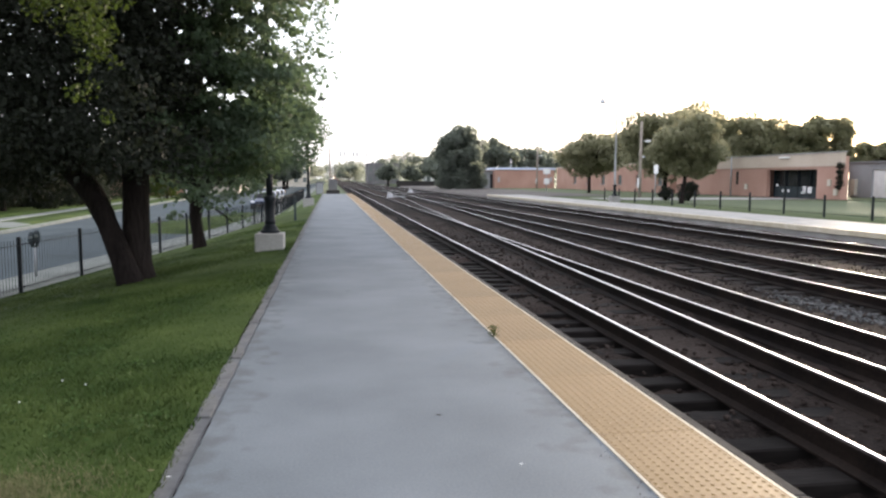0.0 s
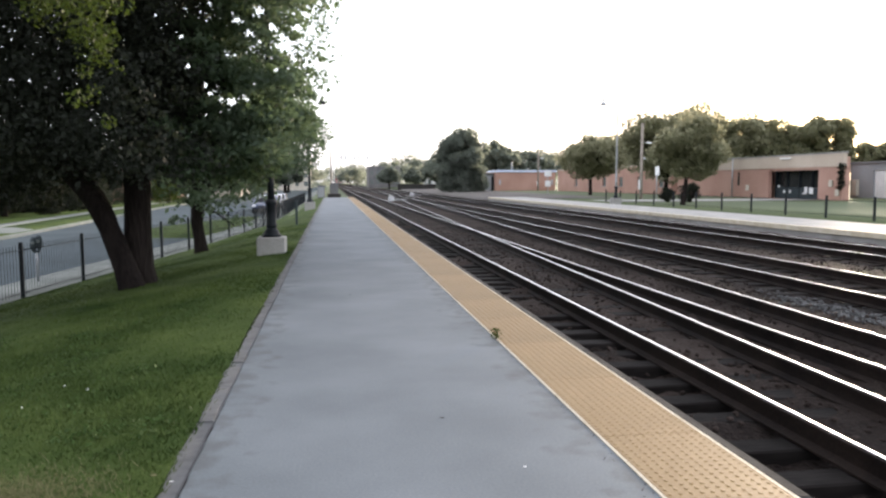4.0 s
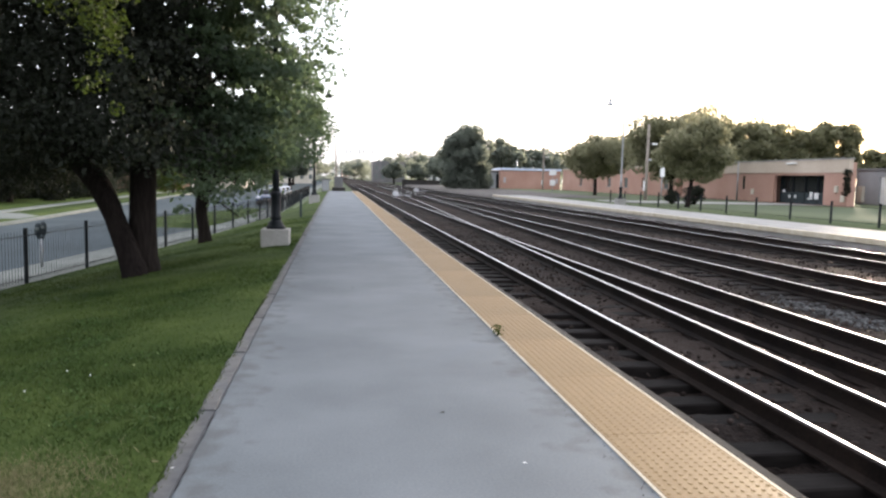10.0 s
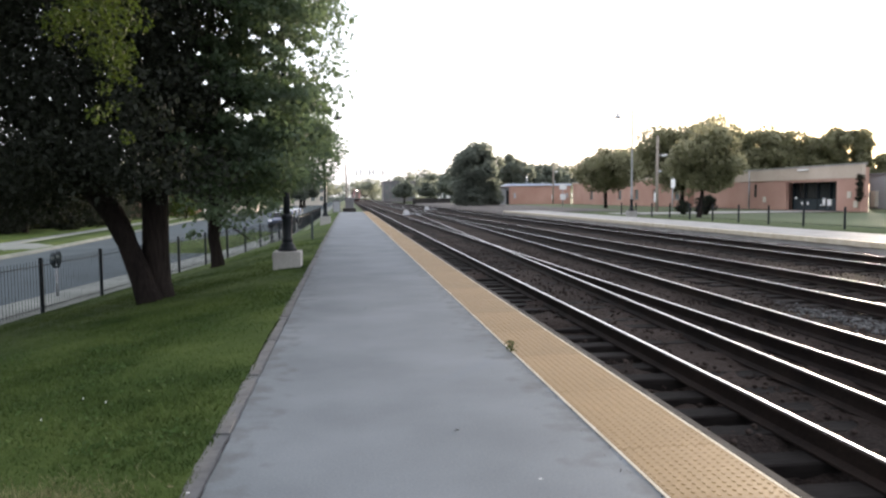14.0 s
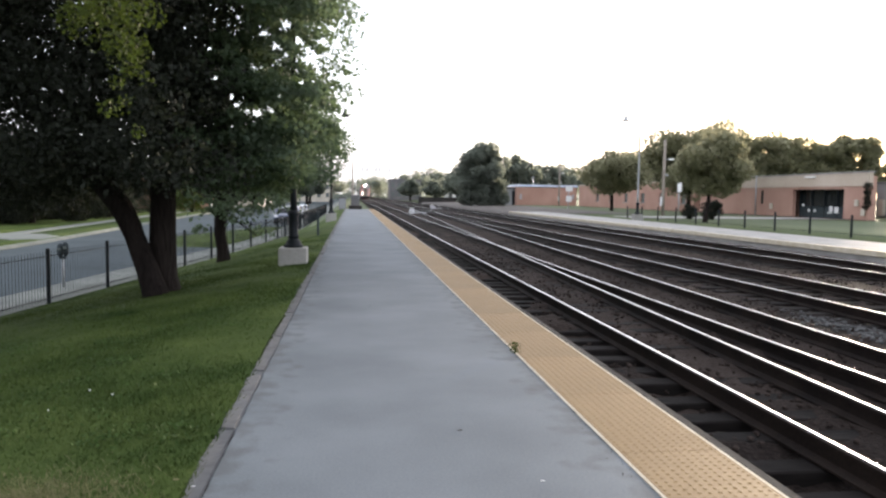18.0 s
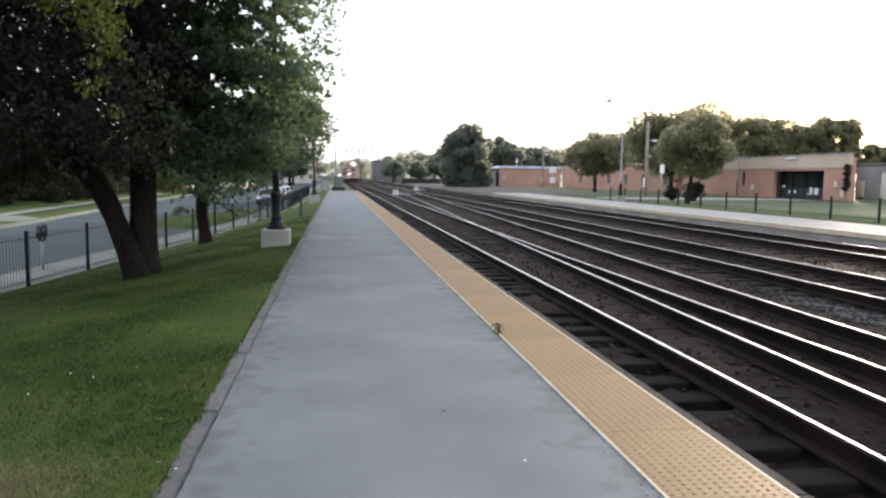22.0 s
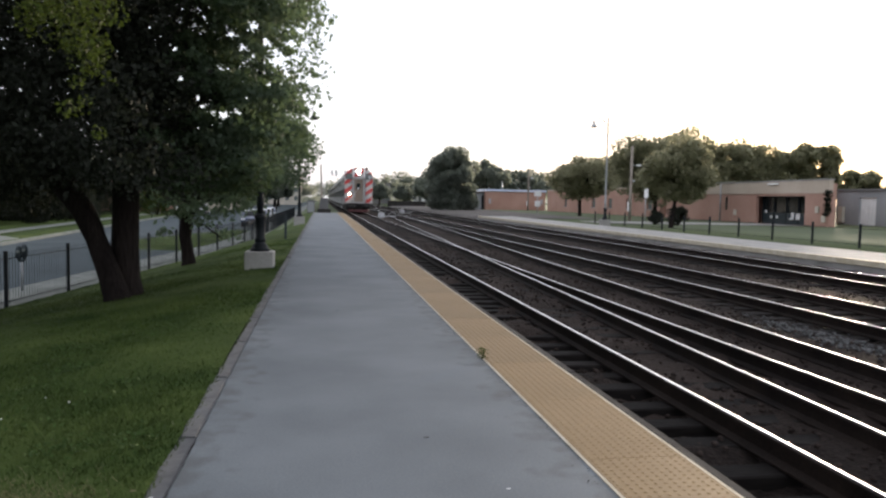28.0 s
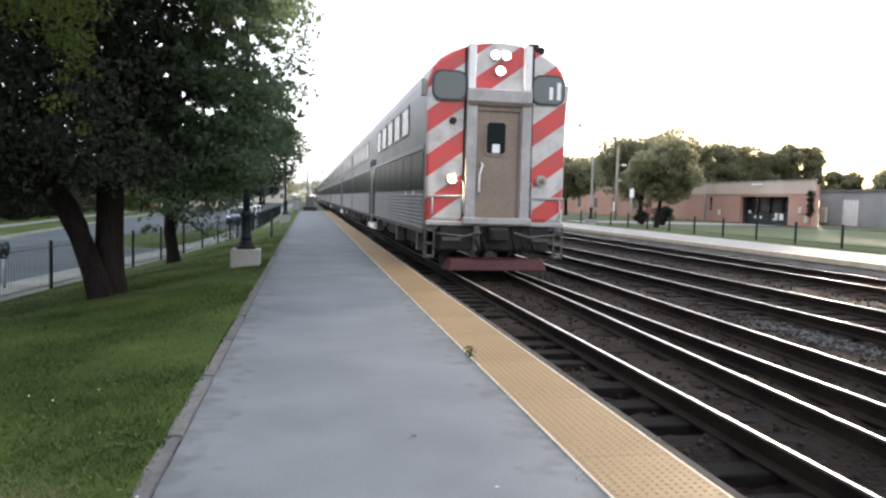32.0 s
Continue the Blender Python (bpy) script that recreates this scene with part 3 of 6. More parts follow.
def crossover(y):
    """Centre line of the turnout track that leaves the nearest track and joins the middle one."""
    a, b = TRACK_X["a"], TRACK_X["b"]
    straight = 4.51 + 0.036 * y
    if y > 70:
        t = min((y - 70) / 60, 1)
        straight = 4.51 + 0.036 * (70 + 60 * (t - t * t / 2))
        straight = min(straight, b)
    return max(straight, a)


def build_tracks():
    ties = {}
    for key, x in TRACK_X.items():
        t = thing("railway_track", {"a": "straight track beside the platform with bright worn rails", "b": "straight middle track on dark ballast", "c": "straight track beside the opposite platform"}[key], "railway track", group="railway tracks", kind="structure")
        t.location = (x, 0, 0)
        for s in (-0.755, 0.755):
            part("rail", bent_rail(lambda y, s=s: s, [-30, 900]), [M["rail"], M["head"]], t, "rusty steel rail with a polished top")
        ties[key] = t
    t = thing("crossover_track", "turnout track running from the nearest track to the middle one", "railway track", group="railway tracks", kind="structure")
    ys = [-14 + 2 * i for i in range(75)]
    for s in (-0.755, 0.755):
        part("rail", bent_rail(lambda y, s=s: crossover(y) + s, ys), [M["rail"], M["head"]], t, "rusty steel rail with a polished top")
    ties["x"] = t
    # the frog where the turnout rail cuts the straight one
    bm = bmesh.new()
    box(bm, 4.56, 21.2, RAIL_Z - 0.16, 4.63, 23.6, RAIL_Z - 0.006)
    bevel(bm, 0.01)
    part("frog", bm, M["rail"], t, "rusty cast steel frog")
    return ties


TRACKS = build_tracks()


def bed_z(x, y):
    """Top of the ballast: worn away between the ties of the nearest track, heaped between the tracks."""
    near = min(abs(x - c) for c in TRACK_X.values())
    z = -0.335 + 0.05 * math.exp(-((near - 1.9) / 0.5) ** 2) + 0.035 * noise.noise(Vector((x * 3, y * 3, 0)))
    if 3.2 < x < 5.3:
        z += 0.03 + 0.045 * noise.noise(Vector((x * 1.7, y * 1.7, 7.0)))
    elif x <= 3.2:
        lump = max(noise.noise(Vector((x * 1.3, y * 1.1, 4.0))), 0.0)
        z = -0.4 + 0.3 * lump + 0.05 * noise.noise(Vector((x * 4, y * 4, 2)))
    return z


def build_bed():
    rng = np.random.default_rng(4)
    xs = np.linspace(EDGE - 0.02, FAR_A + 0.02, 90)
    ys = np.concatenate([np.arange(-12, 40, 0.27), np.linspace(40, 90, 40), [110, 150, 250, 500, 1200]])
    verts = []
    for y in ys:
        for x in xs:
            verts.append((x, y, min(bed_z(x, y) + 0.012 * rng.normal(), RAIL_Z - 0.1)))
    n = len(xs)
    faces = [(i * n + j, i * n + j + 1, (i + 1) * n + j + 1, (i + 1) * n + j) for i in range(len(ys) - 1) for j in range(n - 1)]
    tagged(new("ballast_bed", raw_mesh("ballast_bed", verts, faces, M["bed"])), "dark oily ballast bed under the tracks", "ballast", kind="structure")


build_bed()


# ---- trees ----
def crown_points(rng, lobes, per, spread=0.5):
    """Leaf places in lobes (x, y, z, r), denser to the outside of each."""
    out = []
    for x, y, z, r in lobes:
        n = max(int(per * r * r), 6)
        d = rng.normal(size=(n, 3))
        d /= np.linalg.norm(d, axis=1)[:, None]
        k = r * rng.uniform(spread ** 3, 1.1, (n, 1)) ** (1 / 3)
        out.append(np.array([x, y, z]) + d * k * np.array([1, 1, 0.8]))
    return np.concatenate(out)


def lobes_in(rng, centre, radii, count, r0, r1, low=None):
    """Lobe centres near the skin of an ellipsoid and some inside."""
    out = []
    while len(out) < count:
        d = rng.normal(size=3)
        d /= np.linalg.norm(d)
        k = rng.uniform(0.35, 1.0) ** 0.6
        c = np.array(centre) + d * k * np.array(radii)
        if low is not None and c[2] < low:
            continue
        out.append((*c, rng.uniform(r0, r1)))
    return out


def limbs(bm, base, tops, r, rng, sides=8, bend=0.3):
    for top in tops:
        a, b = Vector(base), Vector(top)
        mid = [a.lerp(b, k) + Vector((rng.normal(), rng.normal(), abs(rng.normal()))) * bend * k * (1 - k) for k in (0, 0.35, 0.7, 1)]
        tube(bm, mid, [r, r * 0.7, r * 0.42, r * 0.12], sides)


def tree(label, at, height, radii, leaf, trunk_r, seed, leaves=9000, size=0.35, lobes=40, trunk_h=None, lean=(0, 0), kind_name="tree"):
    """A tree that stands at some distance: tapered trunk, limbs, a crown of lobes with gaps."""
    rng = np.random.default_rng(seed)
    t = thing(kind_name, label, "tree", at)
    th = trunk_h or height * 0.3
    cz = (height + th * 0.8) / 2
    rz = (height - th * 0.8) / 2
    bm = bmesh.new()
    fork = (lean[0] * 0.5, lean[1] * 0.5, th)
    tube(bm, [(0, 0, -0.3), (0, 0, 0.1), (lean[0] * 0.2, lean[1] * 0.2, th * 0.5), fork], [trunk_r * 1.5, trunk_r * 1.1, trunk_r * 0.9, trunk_r * 0.75], 10)
    L = lobes_in(rng, (lean[0], lean[1], cz), (radii * 0.8, radii * 0.8, rz * 0.8), lobes, radii * 0.16, radii * 0.34)
    limbs(bm, fork, [l[:3] for l in L[:10]], trunk_r * 0.5, rng)
    part("trunk", bm, M["bark"], t)
    pts = crown_points(rng, L, leaves / sum(l[3] ** 2 for l in L))
    part("crown", scatter_leaves("crown", pts, size, leaf, rng), None, t)
    return t


def bank_z(x, y):
    x0, x1 = FENCE + street_x(y), LEFT - 0.05
    k = min(max((x - x0) / (x1 - x0), 0), 1)
    return WALK_Z * (1 - k) ** 1.3 - 0.004


def spray_points(rng, sprays, per):
    """Leaf places in flat sprays (x, y, z, r) that droop towards their outer ends."""
    out = []
    for x, y, z, r in sprays:
        n = max(int(per * r / 0.35), 12)
        a, k = rng.uniform(0, 2 * math.pi, n), np.sqrt(rng.uniform(0, 1, n))
        turn, tilt = rng.uniform(-0.5, 0.5), rng.uniform(0.1, 0.5)
        u, v = r * k * np.cos(a) * 1.15, r * k * np.sin(a) * 0.9
        dz = rng.normal(0, 0.07, n) * (1.1 - 0.5 * k) - tilt * u * 0.5 - 0.35 * r * k * k
        out.append(np.stack([x + u * math.cos(turn) - v * math.sin(turn), y + u * math.sin(turn) + v * math.cos(turn), z + dz], 1))
    return np.concatenate(out)


# openings cut along sight lines from the camera's spot: across and up in the tree's own space at y = 13.35, and their
# size
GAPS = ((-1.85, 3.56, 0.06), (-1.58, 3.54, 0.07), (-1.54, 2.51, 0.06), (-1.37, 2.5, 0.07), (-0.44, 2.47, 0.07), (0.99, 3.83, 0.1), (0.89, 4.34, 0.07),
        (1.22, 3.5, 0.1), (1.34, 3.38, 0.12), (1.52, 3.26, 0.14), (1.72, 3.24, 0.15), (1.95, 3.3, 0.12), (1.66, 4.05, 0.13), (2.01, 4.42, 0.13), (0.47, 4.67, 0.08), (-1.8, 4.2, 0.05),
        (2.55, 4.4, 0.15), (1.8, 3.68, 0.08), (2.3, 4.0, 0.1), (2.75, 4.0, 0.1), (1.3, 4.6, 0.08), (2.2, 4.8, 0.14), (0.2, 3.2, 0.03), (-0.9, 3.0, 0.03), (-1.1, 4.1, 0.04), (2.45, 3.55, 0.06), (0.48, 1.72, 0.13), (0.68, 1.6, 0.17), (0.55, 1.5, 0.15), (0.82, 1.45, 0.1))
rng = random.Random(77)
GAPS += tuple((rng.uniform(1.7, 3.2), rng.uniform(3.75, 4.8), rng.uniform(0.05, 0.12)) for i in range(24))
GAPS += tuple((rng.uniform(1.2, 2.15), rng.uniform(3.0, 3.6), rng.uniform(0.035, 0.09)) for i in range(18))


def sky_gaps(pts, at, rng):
    """Thins the leaves out along the openings, cones that spread from the camera's spot through every crown; their
    edges stay ragged.
    """
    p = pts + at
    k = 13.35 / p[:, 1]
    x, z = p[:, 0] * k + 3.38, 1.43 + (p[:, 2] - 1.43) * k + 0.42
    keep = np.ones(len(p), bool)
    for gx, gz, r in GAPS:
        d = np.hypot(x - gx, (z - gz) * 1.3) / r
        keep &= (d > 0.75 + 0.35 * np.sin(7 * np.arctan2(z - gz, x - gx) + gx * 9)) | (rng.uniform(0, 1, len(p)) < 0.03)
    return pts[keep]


def platform_tree():
    """The large two-stemmed tree on the lawn."""
    rng = np.random.default_rng(11)
    t = thing("tree", "large spreading tree with two dark leaning stems on the lawn", "tree", (-3.38, 13.35, bank_z(-3.38, 13.35)))
    g = 0.55
    bm = bmesh.new()
    tube(bm, [(0.08, -0.45, -0.4), (0.02, -0.4, 0.05), (-0.1, -0.35, 0.4), (-0.26, -0.28, 0.8), (-0.41, -0.2, 1.15), (-0.6, -0.1, 1.5), (-1.0, 0.1, 1.95), (-1.8, 0.3, 2.7), (-2.7, 0.5, 3.9)], [0.27, 0.22, 0.19, 0.175, 0.178, 0.185, 0.19, 0.15, 0.07], 14)
    part("stem", bm, M["bark"], t)
    bm = bmesh.new()
    tube(bm, [(0.1, 0, -0.3), (0.08, 0, 0.05), (0.06, 0, 0.3), (0.05, 0.02, 0.8), (0.06, 0.05, 1.6), (0.06, 0.1, 2.6), (0.25, 0.2, 4.2), (0.2, 0.2, 6.5)], [0.36, 0.28, 0.245, 0.23, 0.22, 0.24, 0.2, 0.08], 14)
    part("stem", bm, M["bark"], t)
    bm = bmesh.new()
    limbs(bm, (0.0, 0.1, 2.5), [(1.2, 1.0, 4.6), (0.9, 1.6, 3.6), (-1.2, -1.0, 4.8), (1.2, 1.2, 6.5)], 0.1, rng)
    limbs(bm, (-0.8, 0.05, 1.9), [(-2.6, 0.5, 3.6), (-4.0, 1.0, 4.2), (-3.0, 2.2, 4.5)], 0.1, rng)
    part("limb", bm, M["bark"], t)
    # dense heart of the crown, hanging low on the street side, its shade put into the dark leaf colour
    at = np.array([-3.38, 13.35, bank_z(-3.38, 13.35)])
    lobes = lobes_in(rng, (-1.9, 0.6, 5.6 + g), (3.2, 3.6, 3.6), 150, 0.55, 1.1, low=2.7)
    while len(lobes) < 960:
        x, y, r = rng.uniform(-6.5, 1.7), rng.uniform(-3.4, 2.4), rng.uniform(0.35, 0.7)
        low = 1.36 if x < -1.35 else 1.78 if x < 0.6 else 1.7
        z = low + 0.55 * r + rng.uniform(0, 1) ** 1.35 * 6.2
        if x - 0.12 * y < 1.5 - 0.1 * max(z - 4.0, 0):
            lobes.append((x, y, z, r))
    lobes += [(rng.uniform(-0.6, 1.55), rng.uniform(-2.0, 2.0), rng.uniform(3.4, 6.8), rng.uniform(0.3, 0.55)) for i in range(130)]
    # boughs added out of view, high over the lawn towards the near end, to shade the crown
    lobes += [(rng.uniform(-4.5, 2.2), rng.uniform(-10.0, -4.2), rng.uniform(4.7, 8.0), rng.uniform(0.5, 0.9)) for i in range(110)]
    pts = crown_points(rng, lobes, 620, 0.25)
    pts = pts[pts[:, 2] > np.where(pts[:, 0] < -1.25, 1.34, 1.7) + 0.1 * np.sin(pts[:, 0] * 5) + 0.07 * np.sin(pts[:, 0] * 13 + pts[:, 1] * 7)]
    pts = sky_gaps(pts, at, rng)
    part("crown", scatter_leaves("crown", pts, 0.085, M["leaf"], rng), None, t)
    # foliage towards the platform, in flat sprays with the sky between them, its light put into the paler leaf colours
    sprays = [(rng.uniform(0.9, 2.3), rng.uniform(-1.6, 1.6), 1.98 + rng.uniform(0, 1) ** 1.6 * 5.0, rng.uniform(0.2, 0.42)) for i in range(150)]
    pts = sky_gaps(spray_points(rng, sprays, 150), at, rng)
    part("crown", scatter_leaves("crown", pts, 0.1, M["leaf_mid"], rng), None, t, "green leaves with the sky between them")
    sprays = []
    while len(sprays) < 185:
        x, y, z, r = rng.uniform(1.5, 3.3), rng.uniform(-1.3, 1.5), rng.uniform(2.05, 6.4), rng.uniform(0.2, 0.46)
        if z > 3.6 and rng.uniform() < 0.4:
            continue
        if x + 0.75 * r < 2.35 + 0.8 * min(max((z - 1.85) / 0.85, 0), 1) + 0.2 * max(z - 3.6, 0) - 0.06 * math.sin(z * 4.6) ** 2:
            sprays.append((x, y, z, r))
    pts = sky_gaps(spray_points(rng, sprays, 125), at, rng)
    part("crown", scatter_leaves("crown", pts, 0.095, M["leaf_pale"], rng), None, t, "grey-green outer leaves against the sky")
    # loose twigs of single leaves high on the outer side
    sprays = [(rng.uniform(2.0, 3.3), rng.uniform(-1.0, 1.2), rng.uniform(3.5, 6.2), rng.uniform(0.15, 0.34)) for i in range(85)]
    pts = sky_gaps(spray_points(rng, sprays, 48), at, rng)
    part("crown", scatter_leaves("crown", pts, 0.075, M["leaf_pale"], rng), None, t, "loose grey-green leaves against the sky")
    # a lit branch that hangs down nearer the platform's near end
    near = [(rng.uniform(0.8, 1.5), -6.4 + rng.uniform(-0.6, 0.7), rng.uniform(3.12, 3.9), rng.uniform(0.09, 0.2)) for i in range(60)]
    near += [(rng.uniform(1.25, 1.48), -6.4 + rng.uniform(-0.4, 0.4), rng.uniform(2.8, 3.15), rng.uniform(0.06, 0.13)) for i in range(18)]
    near += [(rng.uniform(1.05, 1.4), -6.4 + rng.uniform(-0.4, 0.4), rng.uniform(2.25, 2.8), rng.uniform(0.05, 0.1)) for i in range(9)]
    part("crown", scatter_leaves("crown", crown_points(rng, near, 1900, 0.1), 0.05, M["leaf_lime"], rng), None, t, "yellow-green leaves of an overhanging branch")


def lawn_tree(x=-3.53, y=20.5, seed=12, far=False):
    rng = np.random.default_rng(seed)
    t = thing("tree", "leafy tree farther along the lawn before the second lamp post" if far else "smaller dark-stemmed tree on the lawn behind the lamp post", "tree", (x, y, bank_z(x, y)))
    bm = bmesh.new()
    tube(bm, [(0.06, 0, -0.3), (0.03, 0, 0.06), (0, 0, 0.35), (-0.07, 0, 0.8), (-0.04, 0, 1.2), (0.05, 0, 1.7), (0.1, 0, 3.0), (0.2, 0, 5.0)], [0.3, 0.19, 0.16, 0.155, 0.17, 0.16, 0.13, 0.05], 12)
    if not far:
        tube(bm, [(0.0, -0.05, 1.25), (0.5, -0.2, 1.05), (0.95, -0.3, 0.72)], [0.04, 0.025, 0.012], 7)
    limbs(bm, (0, 0, 1.6), [(1.8, 0.4, 3.4), (-1.6, 0.6, 3.2), (2.2, -0.6, 4.6), (-1.0, -1.2, 4.2), (0.6, 1.6, 4.4)], 0.08, rng)
    part("trunk", bm, M["bark"], t)
    lobes = lobes_in(rng, (0.4, 0.2, 4.0), (2.55, 2.6, 1.9), 90, 0.4, 0.8, low=1.9)
    if far:
        lobes = lobes_in(rng, (2.45, 0.2, 4.35), (2.3, 2.6, 1.95), 120, 0.4, 0.75, low=2.3)
    else:
        lobes += [(rng.uniform(-0.9, 1.9), rng.uniform(-1.4, 0.6), rng.uniform(1.35, 2.5), rng.uniform(0.2, 0.42)) for i in range(40)]
        lobes += [(rng.uniform(-0.8, 1.1), rng.uniform(-1.7, -0.4), rng.uniform(1.3, 2.2), rng.uniform(0.18, 0.36)) for i in range(34)]
        lobes += [(0.35 + 0.18 * i, -0.25 + rng.uniform(-0.2, 0.2), 1.15 - 0.09 * i + rng.uniform(-0.05, 0.1), rng.uniform(0.12, 0.2)) for i in range(6)]
        lobes += [(-0.55 + rng.uniform(-0.15, 0.15), -0.2, rng.uniform(0.75, 1.15), rng.uniform(0.12, 0.2)) for i in range(5)]
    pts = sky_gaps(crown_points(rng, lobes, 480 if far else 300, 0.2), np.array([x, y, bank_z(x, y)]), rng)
    part("crown", scatter_leaves("crown", pts, 0.14, M["leaf_pale"], rng), None, t)


platform_tree()
lawn_tree()
lawn_tree(-5.05, 29.6, 13, True)


def far_trees():
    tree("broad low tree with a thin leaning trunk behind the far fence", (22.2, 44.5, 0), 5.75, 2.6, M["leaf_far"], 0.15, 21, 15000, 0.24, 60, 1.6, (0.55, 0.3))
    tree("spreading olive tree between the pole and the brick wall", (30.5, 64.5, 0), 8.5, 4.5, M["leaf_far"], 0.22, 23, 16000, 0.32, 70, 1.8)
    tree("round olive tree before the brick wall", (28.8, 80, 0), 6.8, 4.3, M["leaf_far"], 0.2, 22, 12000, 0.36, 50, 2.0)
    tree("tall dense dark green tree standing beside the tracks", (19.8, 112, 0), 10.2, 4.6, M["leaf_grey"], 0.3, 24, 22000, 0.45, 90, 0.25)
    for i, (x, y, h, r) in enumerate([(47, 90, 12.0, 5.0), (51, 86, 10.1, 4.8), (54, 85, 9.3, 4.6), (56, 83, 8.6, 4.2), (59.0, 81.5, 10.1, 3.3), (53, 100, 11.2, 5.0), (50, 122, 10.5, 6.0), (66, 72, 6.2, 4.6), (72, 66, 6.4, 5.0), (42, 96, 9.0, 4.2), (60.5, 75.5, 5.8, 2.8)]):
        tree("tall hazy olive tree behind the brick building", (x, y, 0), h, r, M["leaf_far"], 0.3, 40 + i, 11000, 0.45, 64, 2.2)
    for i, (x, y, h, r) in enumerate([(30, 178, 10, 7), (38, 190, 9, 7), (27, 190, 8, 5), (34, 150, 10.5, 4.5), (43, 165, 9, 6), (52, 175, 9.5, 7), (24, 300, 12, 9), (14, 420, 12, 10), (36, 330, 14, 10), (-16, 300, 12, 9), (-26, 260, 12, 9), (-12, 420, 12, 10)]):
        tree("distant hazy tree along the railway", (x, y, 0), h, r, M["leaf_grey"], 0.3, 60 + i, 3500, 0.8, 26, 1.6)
    for i, (x, y, h, r, leaf) in enumerate([(-24.5, 60, 7, 4.5, "leaf"), (-29, 48, 8, 4.5, "leaf"), (-30, 52, 8, 4.5, "leaf"), (-35, 50, 9, 5, "leaf"), (-27, 70, 8, 4.5, "leaf"), (-44, 58, 10, 6, "leaf"), (-26, 78, 7, 4, "leaf"), (-27, 92, 5.5, 3.4, "leaf"), (-22.5, 112, 6, 3.6, "leaf"), (-28, 86, 7, 4, "leaf"), (-34, 60, 9, 5, "leaf"), (-20, 118, 8, 4.5, "leaf"), (-38, 45, 9, 5, "leaf"), (-17, 130, 8, 5, "leaf"), (-15, 165, 8, 5, "leaf_pale")]):
        tree("leafy garden tree across the street", (x, y, -1.15), h, r, M[leaf], 0.25, 80 + i, 7000, 0.36, 40, 0.9)


far_trees()


# ---- brick buildings across the tracks ----
def wall_with_openings(length, height, thick, holes):
    """A wall along y from 0, outer face at x = 0, body to +x, with rectangular holes (y0, z0, y1, z1)."""
    bm = bmesh.new()
    ys = sorted({0, length, *[h[0] for h in holes], *[h[2] for h in holes]})
    zs = sorted({0, height, *[h[1] for h in holes], *[h[3] for h in holes]})
    for a, b in zip(ys, ys[1:]):
        for c, d in zip(zs, zs[1:]):
            if not any(h[0] <= a and b <= h[2] and h[1] <= c and d <= h[3] for h in holes):
                box(bm, 0, a, c, thick, b, d)
    bmesh.ops.remove_doubles(bm, verts=bm.verts, dist=0.001)
    return bm


WALL_X = 37.5


